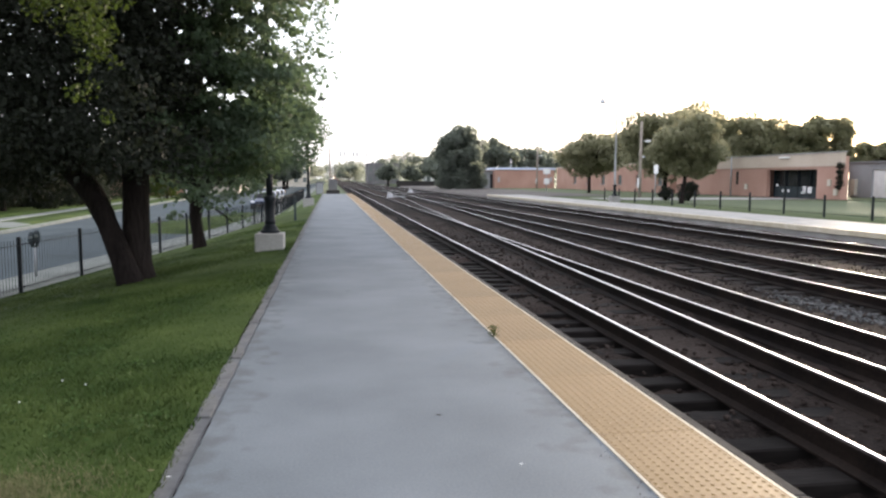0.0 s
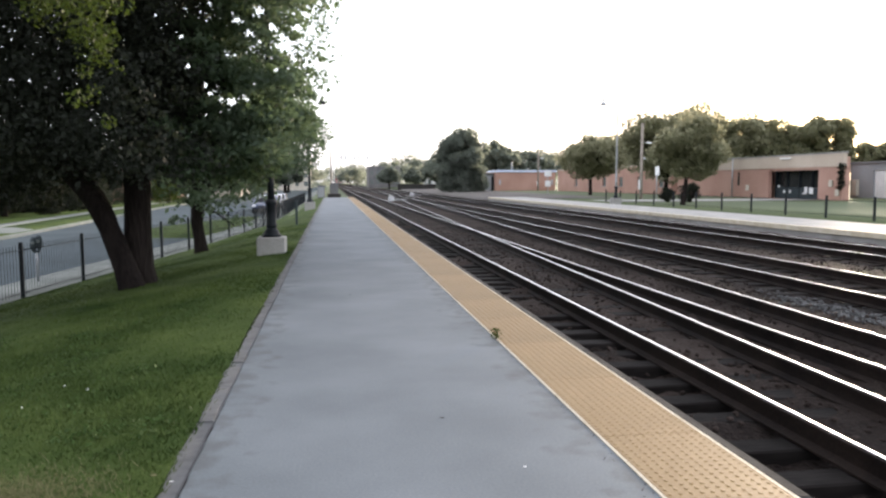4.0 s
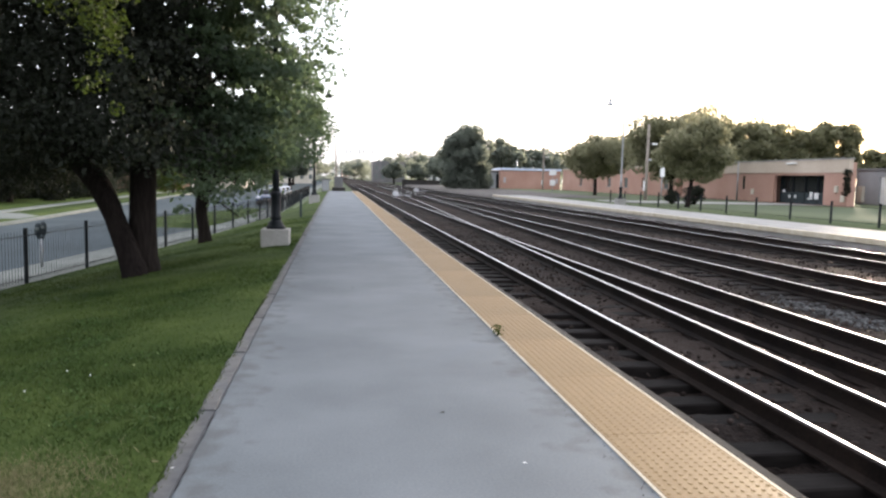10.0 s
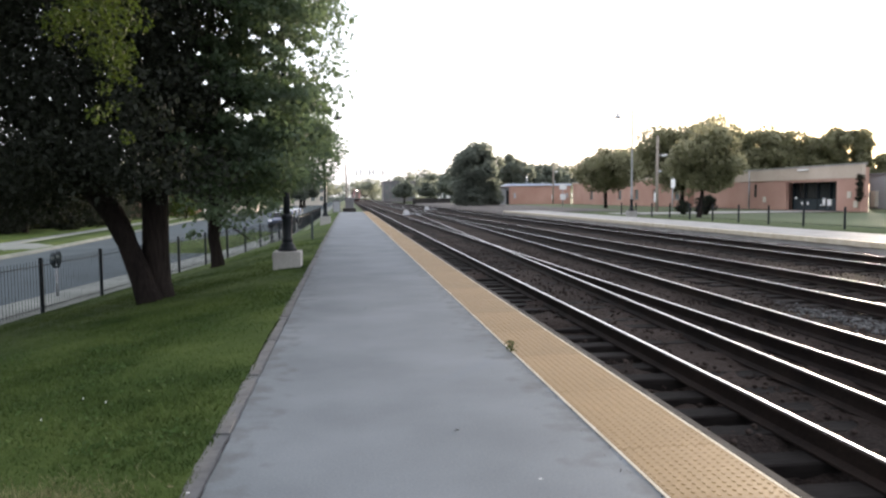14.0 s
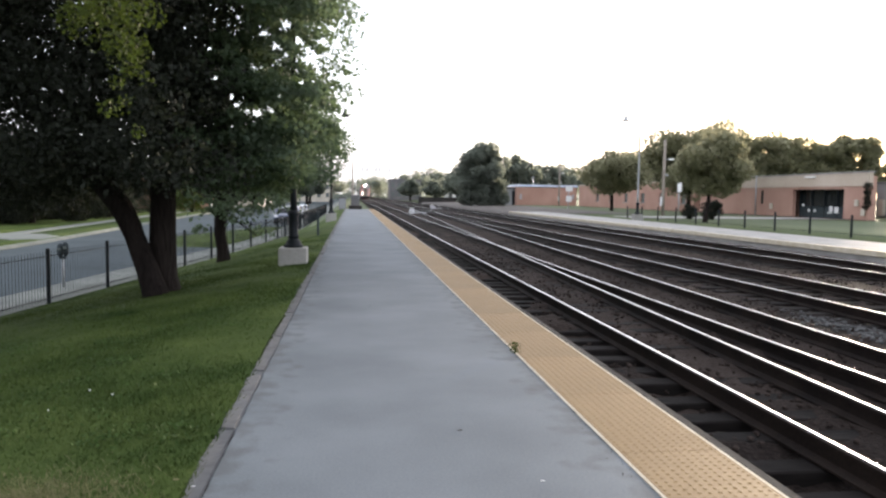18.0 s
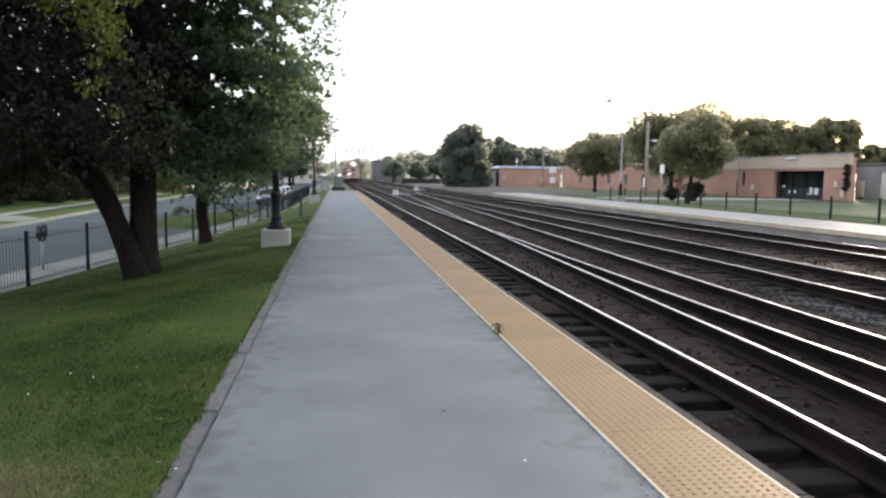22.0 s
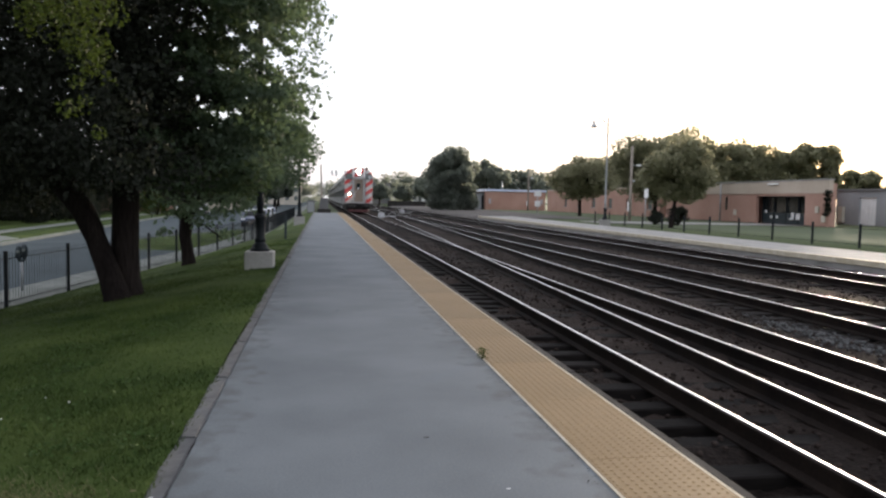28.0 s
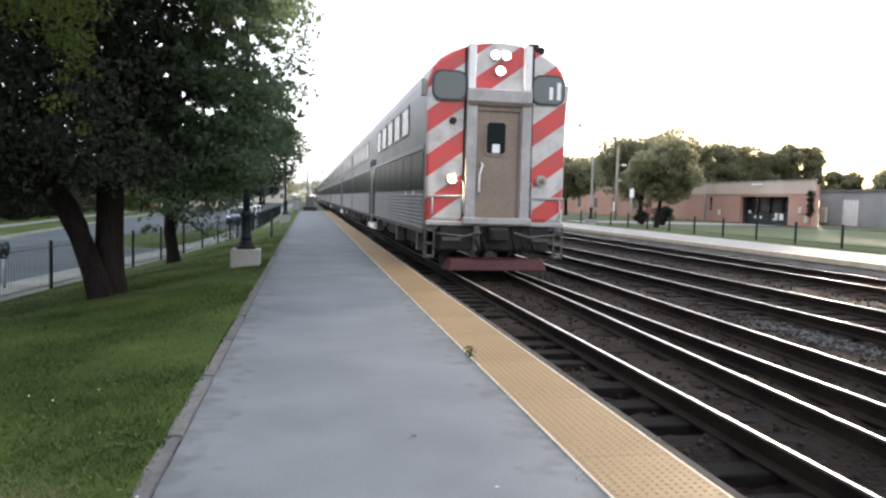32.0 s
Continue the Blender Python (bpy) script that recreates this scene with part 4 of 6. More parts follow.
def main_building():
    b = thing("brick_building", "low red brick building with tan parapet and dark entrance", "building", (WALL_X, 50, 0))
    part("wall", wall_with_openings(26.5, 2.55, 0.3, [(2.75, 0.05, 9.4, 2.35)]), M["brick"], b, "red brick front wall")
    bm = bmesh.new()
    box(bm, -0.06, -0.05, 2.55, 0.3, 26.55, 3.55)
    part("parapet", bm, M["tan"], b, "tan brick parapet")
    part("coping", bbox(-0.12, -0.1, 3.55, 0.4, 26.6, 3.65, 0.02), M["concrete"], b)
    def prism(x0, inset, z0, z1):
        # the building widens towards its far end
        bm = bmesh.new()
        foot = [(x0, 0.6 + x0 * 0.6), (x0, 26.5 - inset), (11 - inset, 26.5 - inset), (11 - inset, 14.6 + inset)]
        lo, hi = [[bm.verts.new((x, y, z)) for x, y in foot] for z in (z0, z1)]
        for k in range(4):
            bm.faces.new((lo[k], lo[(k + 1) % 4], hi[(k + 1) % 4], hi[k]))
        bm.faces.new(lo[::-1])
        bm.faces.new(hi)
        return bm
    part("rear_wall", prism(0.95, 0.05, 0, 3.3), M["brick"], b, "plain brick side and rear walls")
    part("roof", prism(0.3, 0.1, 3.3, 3.45), M["roof"], b)
    part("end_wall", bbox(0.3, 0.0, 0, 0.6, 0.3, 3.3, 0), M["brick"], b)
    part("recess", bbox(0.75, 2.5, 0, 0.85, 9.6, 2.5, 0), M["glass"], b, "dark glazed entrance in a recess")
    for y in (2.76, 4.4, 6.0, 7.7, 9.3):
        part("entrance_post", bbox(0.64, y, 0, 0.74, y + 0.1, 2.35, 0.01), M["black"], b)
    part("soffit", bbox(0.3, 2.5, 2.36, 0.75, 9.8, 2.5, 0), M["black"], b)
    for y, z, w, h in ((4.2, 0.45, 0.5, 0.5), (4.95, 0.4, 0.35, 0.6), (5.0, 0.4, 0.55, 0.14), (8.7, 0.95, 0.3, 0.2), (7.9, 0.5, 0.25, 0.22), (7.1, 0.5, 0.25, 0.22)):
        part("notice", bbox(0.6, y, z, 0.63, y + w, z + h, 0), M["white"], b, "white notice in the entrance")
    part("kick_panel", bbox(0.66, 2.9, 0.02, 0.72, 9.3, 0.95, 0.01), M["meter"], b, "grey lower panels of the entrance")
    rng = np.random.default_rng(31)
    vine = crown_points(rng, [(-0.12, rng.uniform(-0.25, 0.3), rng.uniform(0.9, 2.7), rng.uniform(0.12, 0.25)) for i in range(26)], 1500, 0.2)
    part("climber", scatter_leaves("climber", vine, 0.1, M["leaf"], rng), None, b, "dark climbing plant on the corner")
    part("slit_window", bbox(-0.02, 14.0, 1.1, 0.02, 14.35, 2.3, 0), M["glass"], b, "narrow dark window")
    part("wall_lamp", bbox(-0.2, 6.2, 3.3, -0.06, 7.6, 3.42, 0.02), M["white"], b, "pale wall lamp over the entrance")
    for y, z in ((12.4, 0.9), (1.0, 1.3), (0.25, 0.6)):
        part("wall_box", bbox(-0.12, y, z - 0.25, 0, y + 0.4, z + 0.25, 0.02), M["pale"], b, "pale wall box")
    part("downpipe", tube(bmesh.new(), [(-0.06, 15.2, 0), (-0.06, 15.2, 3.7)], [0.06, 0.06], 8), M["galv"], b)


def row_building(y0, length, height, label, coping):
    b = thing("brick_building", label, "building", (WALL_X, y0, 0))
    holes = [(2 + 6 * i, 0.9, 3.4 + 6 * i, 2.1) for i in range(int((length - 3) // 6))]
    part("wall", wall_with_openings(length, height, 0.3, holes), M["brick"], b, "red brick wall")
    part("coping", bbox(-0.08, -0.05, height, 0.35, length + 0.05, height + 0.22, 0.02), coping, b)
    part("roof", bbox(0.3, 0, height - 0.3, 12, length, height - 0.1, 0), M["roof"], b)
    for e in (0, length - 0.3):
        part("side_wall", bbox(0.3, e, 0, 12, e + 0.3, height, 0), M["brick"], b)
    for h in holes:
        w = part("window", bbox(0.18, h[0], h[1], 0.24, h[2], h[3], 0), M["greyglass"], b)
        part("sill", bbox(-0.1, h[0] - 0.1, h[1] - 0.1, 0.2, h[2] + 0.1, h[1], 0), M["concrete"], w)
    return b


main_building()
row_building(78, 42, 3.3, "long plain red brick building behind small trees", M["tan"])


def low_building():
    """Its long side faces down the tracks."""
    b = thing("brick_building", "low red brick building with a pale blue roof edge", "building", (28.0, 125, 0))
    part("wall", bbox(0, 0, -0.3, 10.6, 9, 3.15, 0.01), M["brick"], b, "red brick wall")
    part("fascia", bbox(-0.15, -0.2, 3.15, 10.75, 9.2, 3.5, 0.03), M["bluemetal"], b, "pale blue metal roof edge")
    for x, h in ((0.9, 0.25), (3.3, 1.5), (6.2, 0.3)):
        part("vent_pipe", tube(bmesh.new(), [(x, 2.0, 3.4), (x, 2.0, 3.5 + h)], [0.09, 0.09], 8), M["galv"], b)
    for x in (0.5, 9.8):
        part("wall_box", bbox(x, -0.12, 1.0, x + 0.35, 0.0, 1.9, 0.01), M["galv"], b)
    w = thing("annex", "low grey stuccoed annex with dark door posts", "building", (24.6, 126.5, 0))
    part("wall", bbox(0, 0, -0.3, 3.35, 7, 2.8, 0.01), M["stucco"], w)
    part("roof", bbox(-0.2, -0.3, 2.8, 3.37, 7.2, 3.0, 0.02), M["roof"], w)
    for x in (0.35, 2.9):
        part("door", bbox(x, -0.06, 0, x + 0.42, 0.0, 2.4, 0.01), M["black"], w, "narrow dark door")


low_building()


# ---- the train: bi-level stainless steel cars, driving car first ----
HALF, CAR_LEN = 1.5, 25.9
ROOF_LINE = [(1.55, 3.85), (1.53, 4.08), (1.45, 4.3), (1.3, 4.48), (1.05, 4.63), (0.72, 4.75), (0.36, 4.82), (0.0, 4.85)]


def car_profile(w=HALF, low=0.92):
    right = [(w, low)] + [(x * w / 1.55, z) for x, z in ROOF_LINE]
    return right + [(-x, z) for x, z in right[-2::-1]]


def panel_x(side, y0, z0, y1, z1, d0, d1, w=0.0):
    """A box on the car's flank, from d0 to d1 out from it."""
    a, b = sorted((side * (HALF + d0), side * (HALF + d1)))
    return bbox(a, y0, z0, b, y1, z1, w)


def rounded_panel(x0, z0, x1, z1, r, y0, y1):
    """An upright plate with rounded corners, facing along y."""
    bm = bmesh.new()
    ring = []
    for cx, cz, a in ((x1 - r, z1 - r, 0), (x0 + r, z1 - r, 90), (x0 + r, z0 + r, 180), (x1 - r, z0 + r, 270)):
        for k in range(6):
            t = math.radians(a + 18 * k)
            ring.append((cx + r * math.cos(t), cz + r * math.sin(t)))
    lo, hi = [[bm.verts.new((x, y, z)) for x, z in ring] for y in (y0, y1)]
    n = len(ring)
    for k in range(n):
        bm.faces.new((lo[k], lo[(k + 1) % n], hi[(k + 1) % n], hi[k]))
    bm.faces.new(lo)
    bm.faces.new(hi[::-1])
    return bm


FLASHERS = []


def train_car(lead):
    name = "cab_car" if lead else "passenger_coach"
    t = thing(name, "bi-level stainless steel cab car with red and white striped front" if lead else "bi-level stainless steel passenger coach", "train car", group="cars of the train")
    y0, y1 = (0.22, CAR_LEN - 0.25) if lead else (0.25, CAR_LEN - 0.25)
    part("body", extrude_y(car_profile(), y0, y1), M["steel"], t, "brushed stainless steel body shell")
    for s in (-1, 1):
        part("letter_board", panel_x(s, y0 + 0.1, 2.62, y1, 2.72, 0.0, 0.03), M["flute"], t)
        # ribbed lower flank, in two lengths either side of the middle doors
        for a, b in ((y0 + 0.1, 11.6), (14.3, y1 - 0.1)):
            rib = mesh_of("rib", panel_x(s, a, 0, b, 0.055, 0.0, 0.03, 0.008), M["flute"])
            for k in range(9):
                part("rib", rib, None, t, "ribbed stainless steel flank" if k == 0 else "", at=(0, 0, 0.93 + 0.085 * k))
            part("window_band", panel_x(s, a + 0.15, 1.76, b - 0.1, 2.58, 0.0, 0.012), M["bandglass"], t, "dark lower window band")
            n = int((b - a) // 1.75)
            for k in range(1, n + 1):
                y = a + 0.5 + k * (b - a - 0.7) / (n + 1)
                part("mullion", panel_x(s, y - 0.04, 1.76, y + 0.04, 2.58, 0.0, 0.018), M["bandglass"], t)
            for k in range(n):
                y = a + 0.9 + k * 1.75
                if lead and y < 1.9:
                    continue
                w = part("upper_window", panel_x(s, y, 3.15, y + 1.25, 3.82, -0.01, 0.012), M["greyglass"], t, "upper window")
                part("window_frame", panel_x(s, y - 0.05, 3.1, y + 1.3, 3.15, 0.0, 0.025), M["steel"], w)
                part("window_frame", panel_x(s, y - 0.05, 3.8, y + 1.3, 3.85, -0.02, 0.025), M["steel"], w)
                for yy in (y - 0.06, y + 1.25):
                    part("window_post", panel_x(s, yy, 3.12, yy + 0.06, 3.84, -0.02, 0.022), M["grime"], w)
        for y, w in ((1.6, 0.28), (2.9, 0.34), (17.5, 0.3)):
            part("marking", panel_x(s, y, 1.665, y + w, 1.73, 0.03, 0.034), M["white"], t, "small pale lettering bar")
        for y in (11.75, 13.0):
            d = part("side_door", panel_x(s, y, 0.95, y + 1.15, 2.95, -0.03, 0.015), M["dark"], t, "dark sliding side door")
            part("door_window", panel_x(s, y + 0.3, 1.9, y + 0.85, 2.7, 0.015, 0.02), M["glass"], d)
        part("door_post", panel_x(s, 12.9, 0.6, 13.0, 3.0, 0.0, 0.05), M["grey"], t)
        part("step", panel_x(s, 11.75, 0.42, 14.15, 0.6, -0.35, 0.04, 0.01), M["white"], t, "pale step under the side doors")
        part("side_sill", panel_x(s, y0, 0.84, y1, 0.93, -0.1, 0.03), M["grime"], t)
        for y in (1.0, 4.9, 10.6, 15.2, 20.6, 24.4):
            part("step_bracket", panel_x(s, y, 0.42, y + 0.28, 0.86, -0.22, 0.01, 0.01), M["grime"], t)
    # running gear
    for yb in (3.2, CAR_LEN - 3.2):
        truck = part("truck", bbox(-1.25, yb - 1.7, 0.42, 1.25, yb + 1.7, 0.78, 0.05), M["dark"], t, "dark cast steel truck")
        for yy in (yb - 1.25, yb + 1.25):
            for s in (-1, 1):
                bm = tube(bmesh.new(), [(s * 0.66, yy, 0.46), (s * 0.8, yy, 0.46)], [0.46, 0.46], 22)
                part("wheel", bm, M["dark"], truck)
                part("axle_box", bbox(s * 1.0 - 0.16, yy - 0.2, 0.3, s * 1.0 + 0.16, yy + 0.2, 0.66, 0.03), M["dark"], truck)
        for s in (-1, 1):
            part("side_frame", bbox(s * 1.12 - 0.1, yb - 1.6, 0.5, s * 1.12 + 0.1, yb + 1.6, 0.72, 0.03), M["grey"], truck)
    for a, b, z in ((6.2, 8.6, 0.5), (9.0, 11.2, 0.6), (15.0, 17.6, 0.5), (18.2, 20.0, 0.55)):
        part("equipment_box", bbox(-1.35, a, z, 1.35, b, 1.0, 0.03), M["dark"], t)
    part("coupler", bbox(-0.18, -0.45, 0.72, 0.18, 0.4, 1.0, 0.04), M["dark"], t, "dark knuckle coupler")
    if not lead:
        part("gangway", bbox(-0.6, -0.2, 1.1, 0.6, 0.3, 3.3, 0.03), M["rubber"], t)
        return t
    # --- striped front ---
    front = extrude_y(car_profile(HALF - 0.005, 1.1), 0.03, 0.24)
    bevel_edges = [e for e in front.edges if all(abs(v.co.y - 0.03) < 1e-4 for v in e.verts)]
    bmesh.ops.bevel(front, geom=bevel_edges, offset=0.09, segments=3, affect="EDGES", profile=0.5)
    part("front", front, M["stripes"], t, "front painted with slanting red and white stripes")
    part("buffer_beam", bbox(-1.5, -0.02, 1.02, 1.5, 0.3, 1.12, 0.02), M["grey"], t)
    part("corner_band", bbox(-1.49, -0.02, 1.6, -0.62, 0.1, 1.66, 0.015), M["grey"], t)
    part("corner_band", bbox(0.62, -0.02, 1.6, 1.49, 0.1, 1.66, 0.015), M["grey"], t)
    for s in (-1, 1):
        part("collision_post", bbox(s * 0.59 - 0.11, -0.1, 1.08, s * 0.59 + 0.11, 0.12, 3.86, 0.03, 2), M["grey"], t, "grey steel collision post")
        part("upper_post", bbox(s * 0.6 - 0.08, -0.07, 3.86, s * 0.6 + 0.08, 0.12, 4.8, 0.03, 2), M["white"], t)
        w = part("cab_window", rounded_panel(s * 1.06 - 0.37, 3.6, s * 1.06 + 0.37, 4.23, 0.2, -0.015, 0.06), M["meter"], t, "rounded cab window")
        part("pane", rounded_panel(s * 1.06 - 0.33, 3.64, s * 1.06 + 0.33, 4.19, 0.17, -0.025, 0.0), M["greyglass"], w)
        part("mirror", bbox(s * 1.56 - 0.045, 0.25, 3.72, s * 1.56 + 0.045, 0.4, 4.08, 0.02), M["grey"], t, "grey side mirror")
        # white strips on the pane stand in for bright sky seen through the cab
        if s > 0:
            part("sun_visor", bbox(1.25, -0.03, 3.72, 1.33, -0.026, 4.08, 0), M["white"], w, "white strip standing in for bright sky seen through the cab")
            part("sun_visor", bbox(1.08, -0.03, 3.72, 1.16, -0.026, 3.98, 0), M["white"], w, "white strip standing in for bright sky seen through the cab")
        bm = tube(bmesh.new(), [(s * 0.97, -0.06, 2.0), (s * 0.97, 0.06, 2.0)], [0.118, 0.125], 18)
        d = part("ditch_light", bm, M["grey"], t)
        # the bulb turns in its socket, lit on one half: the two lamps flash by turns
        bm = bmesh.new()
        bmesh.ops.create_uvsphere(bm, u_segments=20, v_segments=12, radius=0.075)
        for f in bm.faces:
            f.material_index = 0 if f.calc_center_median().y < 0 else 1
        FLASHERS.append((s, part("lens", bm, [M["lamp_warm"], M["endgate"]], d, "glowing ditch lamp")))
        if s < 0:
            bm = tube(bmesh.new(), [(s * 0.97, -0.04, 3.2), (s * 0.97, 0.06, 3.2)], [0.07, 0.08], 14)
            part("marker_light", bm, M["dark"], t)
        # corner steps and grab irons
        bm = bmesh.new()
        for k in (0.35, 0.62, 0.9):
            box(bm, s * 1.4 - 0.12, 0.0, k, s * 1.4 + 0.1, 0.22, k + 0.04)
        for xx in (s * 1.4 - 0.12, s * 1.4 + 0.07):
            box(bm, xx, 0.0, 0.33, xx + 0.03, 0.05, 1.1)
        part("corner_step", bm, M["grime"], t, "grimy grey corner steps")
        bm = tube(bmesh.new(), [(s * 0.74, -0.02, 1.25), (s * 0.74, -0.1, 1.3), (s * 0.74, -0.1, 1.9), (s * 0.74, -0.02, 1.95)], [0.016] * 4, 8)
        part("grab_iron", bm, M["galv"], t)
    # dark strips beside the posts, and a lip that has sagged under the header
    for s in (-1, 1):
        part("joint", bbox(s * 0.725 - 0.02, 0.0, 1.12, s * 0.725 + 0.02, 0.04, 4.7, 0), M["dark"], t, "dark strip beside the collision post")
    bm = bmesh.new()
    lip = [(-0.7 + 0.1 * k, 3.56 - 0.035 * math.sin(k * 0.9) ** 2 - 0.03 * (k % 3 == 1)) for k in range(15)]
    top, low = [bm.verts.new((x, -0.1, 3.62)) for x, z in lip], [bm.verts.new((x, -0.11, z)) for x, z in lip]
    for k in range(14):
        bm.faces.new((low[k], low[k + 1], top[k + 1], top[k]))
    bmesh.ops.solidify(bm, geom=list(bm.faces), thickness=0.02)
    part("header_lip", bm, M["endgate"], t, "stained, bent lip of the header")
    part("header", bbox(-0.7, -0.09, 3.55, 0.7, 0.1, 3.88, 0.03, 2), M["grey"], t, "grey beam above the end door")
    part("end_door", bbox(-0.49, 0.0, 1.14, 0.49, 0.05, 3.5, 0.01), M["endgate"], t, "tan-grey end door with a small window")
    dr = t.children[-1]
    part("door_frame", bbox(-0.52, -0.04, 3.42, 0.52, 0.04, 3.56, 0.015), M["endgate"], dr)
    for s in (-1, 1):
        part("door_frame", bbox(s * 0.47 - 0.035, -0.04, 1.14, s * 0.47 + 0.035, 0.04, 3.46, 0.01), M["endgate"], dr)
    part("door_window", rounded_panel(-0.3, 2.5, 0.2, 3.24, 0.1, -0.03, 0.01), M["endgate"], dr)
    part("pane", rounded_panel(-0.25, 2.55, 0.15, 3.19, 0.07, -0.037, -0.02), M["bandglass"], dr)
    part("notice", bbox(-0.13, -0.045, 2.56, 0.03, -0.032, 2.74, 0), M["white"], dr, "small white notice")
    bm = tube(bmesh.new(), [(-0.4, 0.0, 1.7), (-0.4, -0.08, 1.75), (-0.4, -0.08, 2.1), (-0.34, -0.08, 2.3), (-0.34, 0.0, 2.34)], [0.024] * 5, 8)
    part("door_handle", bm, M["white"], dr, "white door handle")
    for x, z in ((-0.115, 4.58), (0.115, 4.58), (0.0, 4.26)):
        bm = tube(bmesh.new(), [(x, -0.06, z), (x, 0.08, z)], [0.105, 0.105], 18)
        h = part("headlight", bm, M["grey"], t)
        bm = tube(bmesh.new(), [(x, -0.07, z), (x, -0.05, z)], [0.07, 0.074], 18)
        part("lens", bm, M["lamp_hot"], h, "bright headlamp lens")
    bm = bmesh.new()
    for k in (-0.1, 0.05):
        tube(bm, [(0.85 + k, 0.1, 4.74), (0.85 + k, 0.45, 4.86)], [0.09, 0.03], 12)
    box(bm, 0.75, 0.4, 4.7, 0.95, 0.6, 4.95)
    part("horn", bm, M["dark"], t, "dark air horn on the roof")
    bm = bmesh.new()
    v = [bm.verts.new(p) for p in ((-1.05, -0.3, 0.1), (1.05, -0.3, 0.1), (1.15, 0.05, 0.1), (-1.15, 0.05, 0.1), (-1.0, -0.24, 0.33), (1.0, -0.24, 0.33), (1.05, 0.05, 0.36), (-1.05, 0.05, 0.36))]
    for q in ((0, 3, 2, 1), (4, 5, 6, 7), (0, 1, 5, 4), (1, 2, 6, 5), (2, 3, 7, 6), (3, 0, 4, 7)):
        bm.faces.new([v[i] for i in q])
    bevel(bm, 0.02)
    part("pilot", bm, M["redpaint"], t, "dull red snow plough pilot")
    for x in (-0.45, -0.3, 0.35, 0.55, 0.75):
        bm = tube(bmesh.new(), [(x, 0.0, 1.0), (x, -0.15, 0.7), (x + 0.08, -0.12, 0.5), (x + 0.1, 0.0, 0.62)], [0.03] * 4, 8)
        part("air_hose", bm, M["rubber"], t)
    part("drop_plate", bbox(-0.5, -0.12, 0.5, -0.36, 0.1, 1.05, 0.02), M["grime"], t)
    part("sill_plate", bbox(-0.74, -0.16, 1.06, 0.74, 0.12, 1.2, 0.02), M["grey"], t, "pale grey sill under the end door")
    for s in (-1, 1):
        part("cut_lever", tube(bmesh.new(), [(s * 1.3, -0.05, 0.86), (s * 0.7, -0.12, 0.8), (s * 0.35, -0.2, 0.9)], [0.025] * 3, 8), M["grime"], t)
        part("end_bracket", bbox(s * 0.95 - 0.2, -0.06, 0.7, s * 0.95 + 0.2, 0.02, 0.78, 0.01), M["grime"], t)
        part("hand_rail", tube(bmesh.new(), [(s * 1.38, 0.02, 1.2), (s * 1.38, -0.07, 1.25), (s * 1.38, -0.07, 1.55), (s * 1.38, 0.02, 1.6)], [0.018] * 4, 8), M["galv"], t)
    part("end_cabinet", bbox(-1.2, 0.02, 0.5, 1.2, 0.5, 1.02, 0.03), M["dark"], t)
    return t


TRAIN = [train_car(True)]
coach = train_car(False)
TRAIN.append(coach)
for i in range(5):
    TRAIN.append(copy_thing(coach, Matrix()))


# ---- lamp posts ----
def lamp_post(label, at, arm, up=0.0):
    """Fluted black post on a concrete block, with a bell-shaped shade on an arm."""
    t = thing("street_lamp", label, "lamp post", at, group="platform lamp posts")
    part("concrete_base", bbox(-0.29, -0.29, -0.5, 0.29, 0.29, 0.36, 0.02), M["concrete"], t, "square concrete base")
    part("foot", lathe([(0.2, 0.36), (0.2, 0.41), (0.16, 0.43), (0.155, 0.48), (0.11, 0.53), (0.1, 0.57), (0.0, 0.57)], 14), M["black"], t, "flared cast iron foot")
    part("collar", lathe([(0.0, 0.55), (0.112, 0.55), (0.112, 0.62), (0.1, 0.64), (0.1, 1.02), (0.125, 1.05), (0.125, 1.11), (0.08, 1.14), (0.0, 1.14)], 10), M["black"], t, "turned cast iron collar")
    part("post", lathe([(0.0, 1.1), (0.074, 1.1), (0.07, 1.5), (0.045, 6.3 + up), (0.06, 6.32 + up), (0.03, 6.45 + up), (0.0, 6.5 + up)], 14), M["galv"] if at[0] > 5 else M["black"], t, "tall tapering lamp post")
    s = arm / abs(arm)
    bm = tube(bmesh.new(), [(0, 0, 5.9 + up), (s * 0.25, 0, 6.2 + up), (s * 0.55, 0, 6.35 + up), (arm * 0.92, 0, 6.32 + up), (arm, 0, 6.15 + up)], [0.03, 0.03, 0.028, 0.025, 0.025], 8)
    part("arm", bm, M["galv"] if at[0] > 5 else M["black"], t)
    part("shade", lathe([(r, z + up) for r, z in ((0.03, 6.2), (0.07, 6.14), (0.09, 6.0), (0.2, 5.84), (0.24, 5.76), (0.22, 5.75), (0.18, 5.8))], 18, arm, 0), M["galv"] if at[0] > 5 else M["black"], t, "bell-shaped lamp shade")
    return t


lamp_near = lamp_post("black cast iron lamp post on a concrete block beside the platform", (-1.26, 15.75, -0.055), 0.78, 0.22)
lamp_post("black cast iron lamp post on a concrete block beside the platform", (-1.24, 42, 0), 0.75)
lamp_post("grey lamp post on the opposite platform with a bell shade", (18.9, 47.5, 0), -1.0, 0.75)
bm = tube(bmesh.new(), [(0.18, -0.05, 3.55), (0.2, -0.25, 3.52)], [0.06, 0.14], 14)
part("loudspeaker", bm, M["black"], lamp_near, "small black loudspeaker horn")


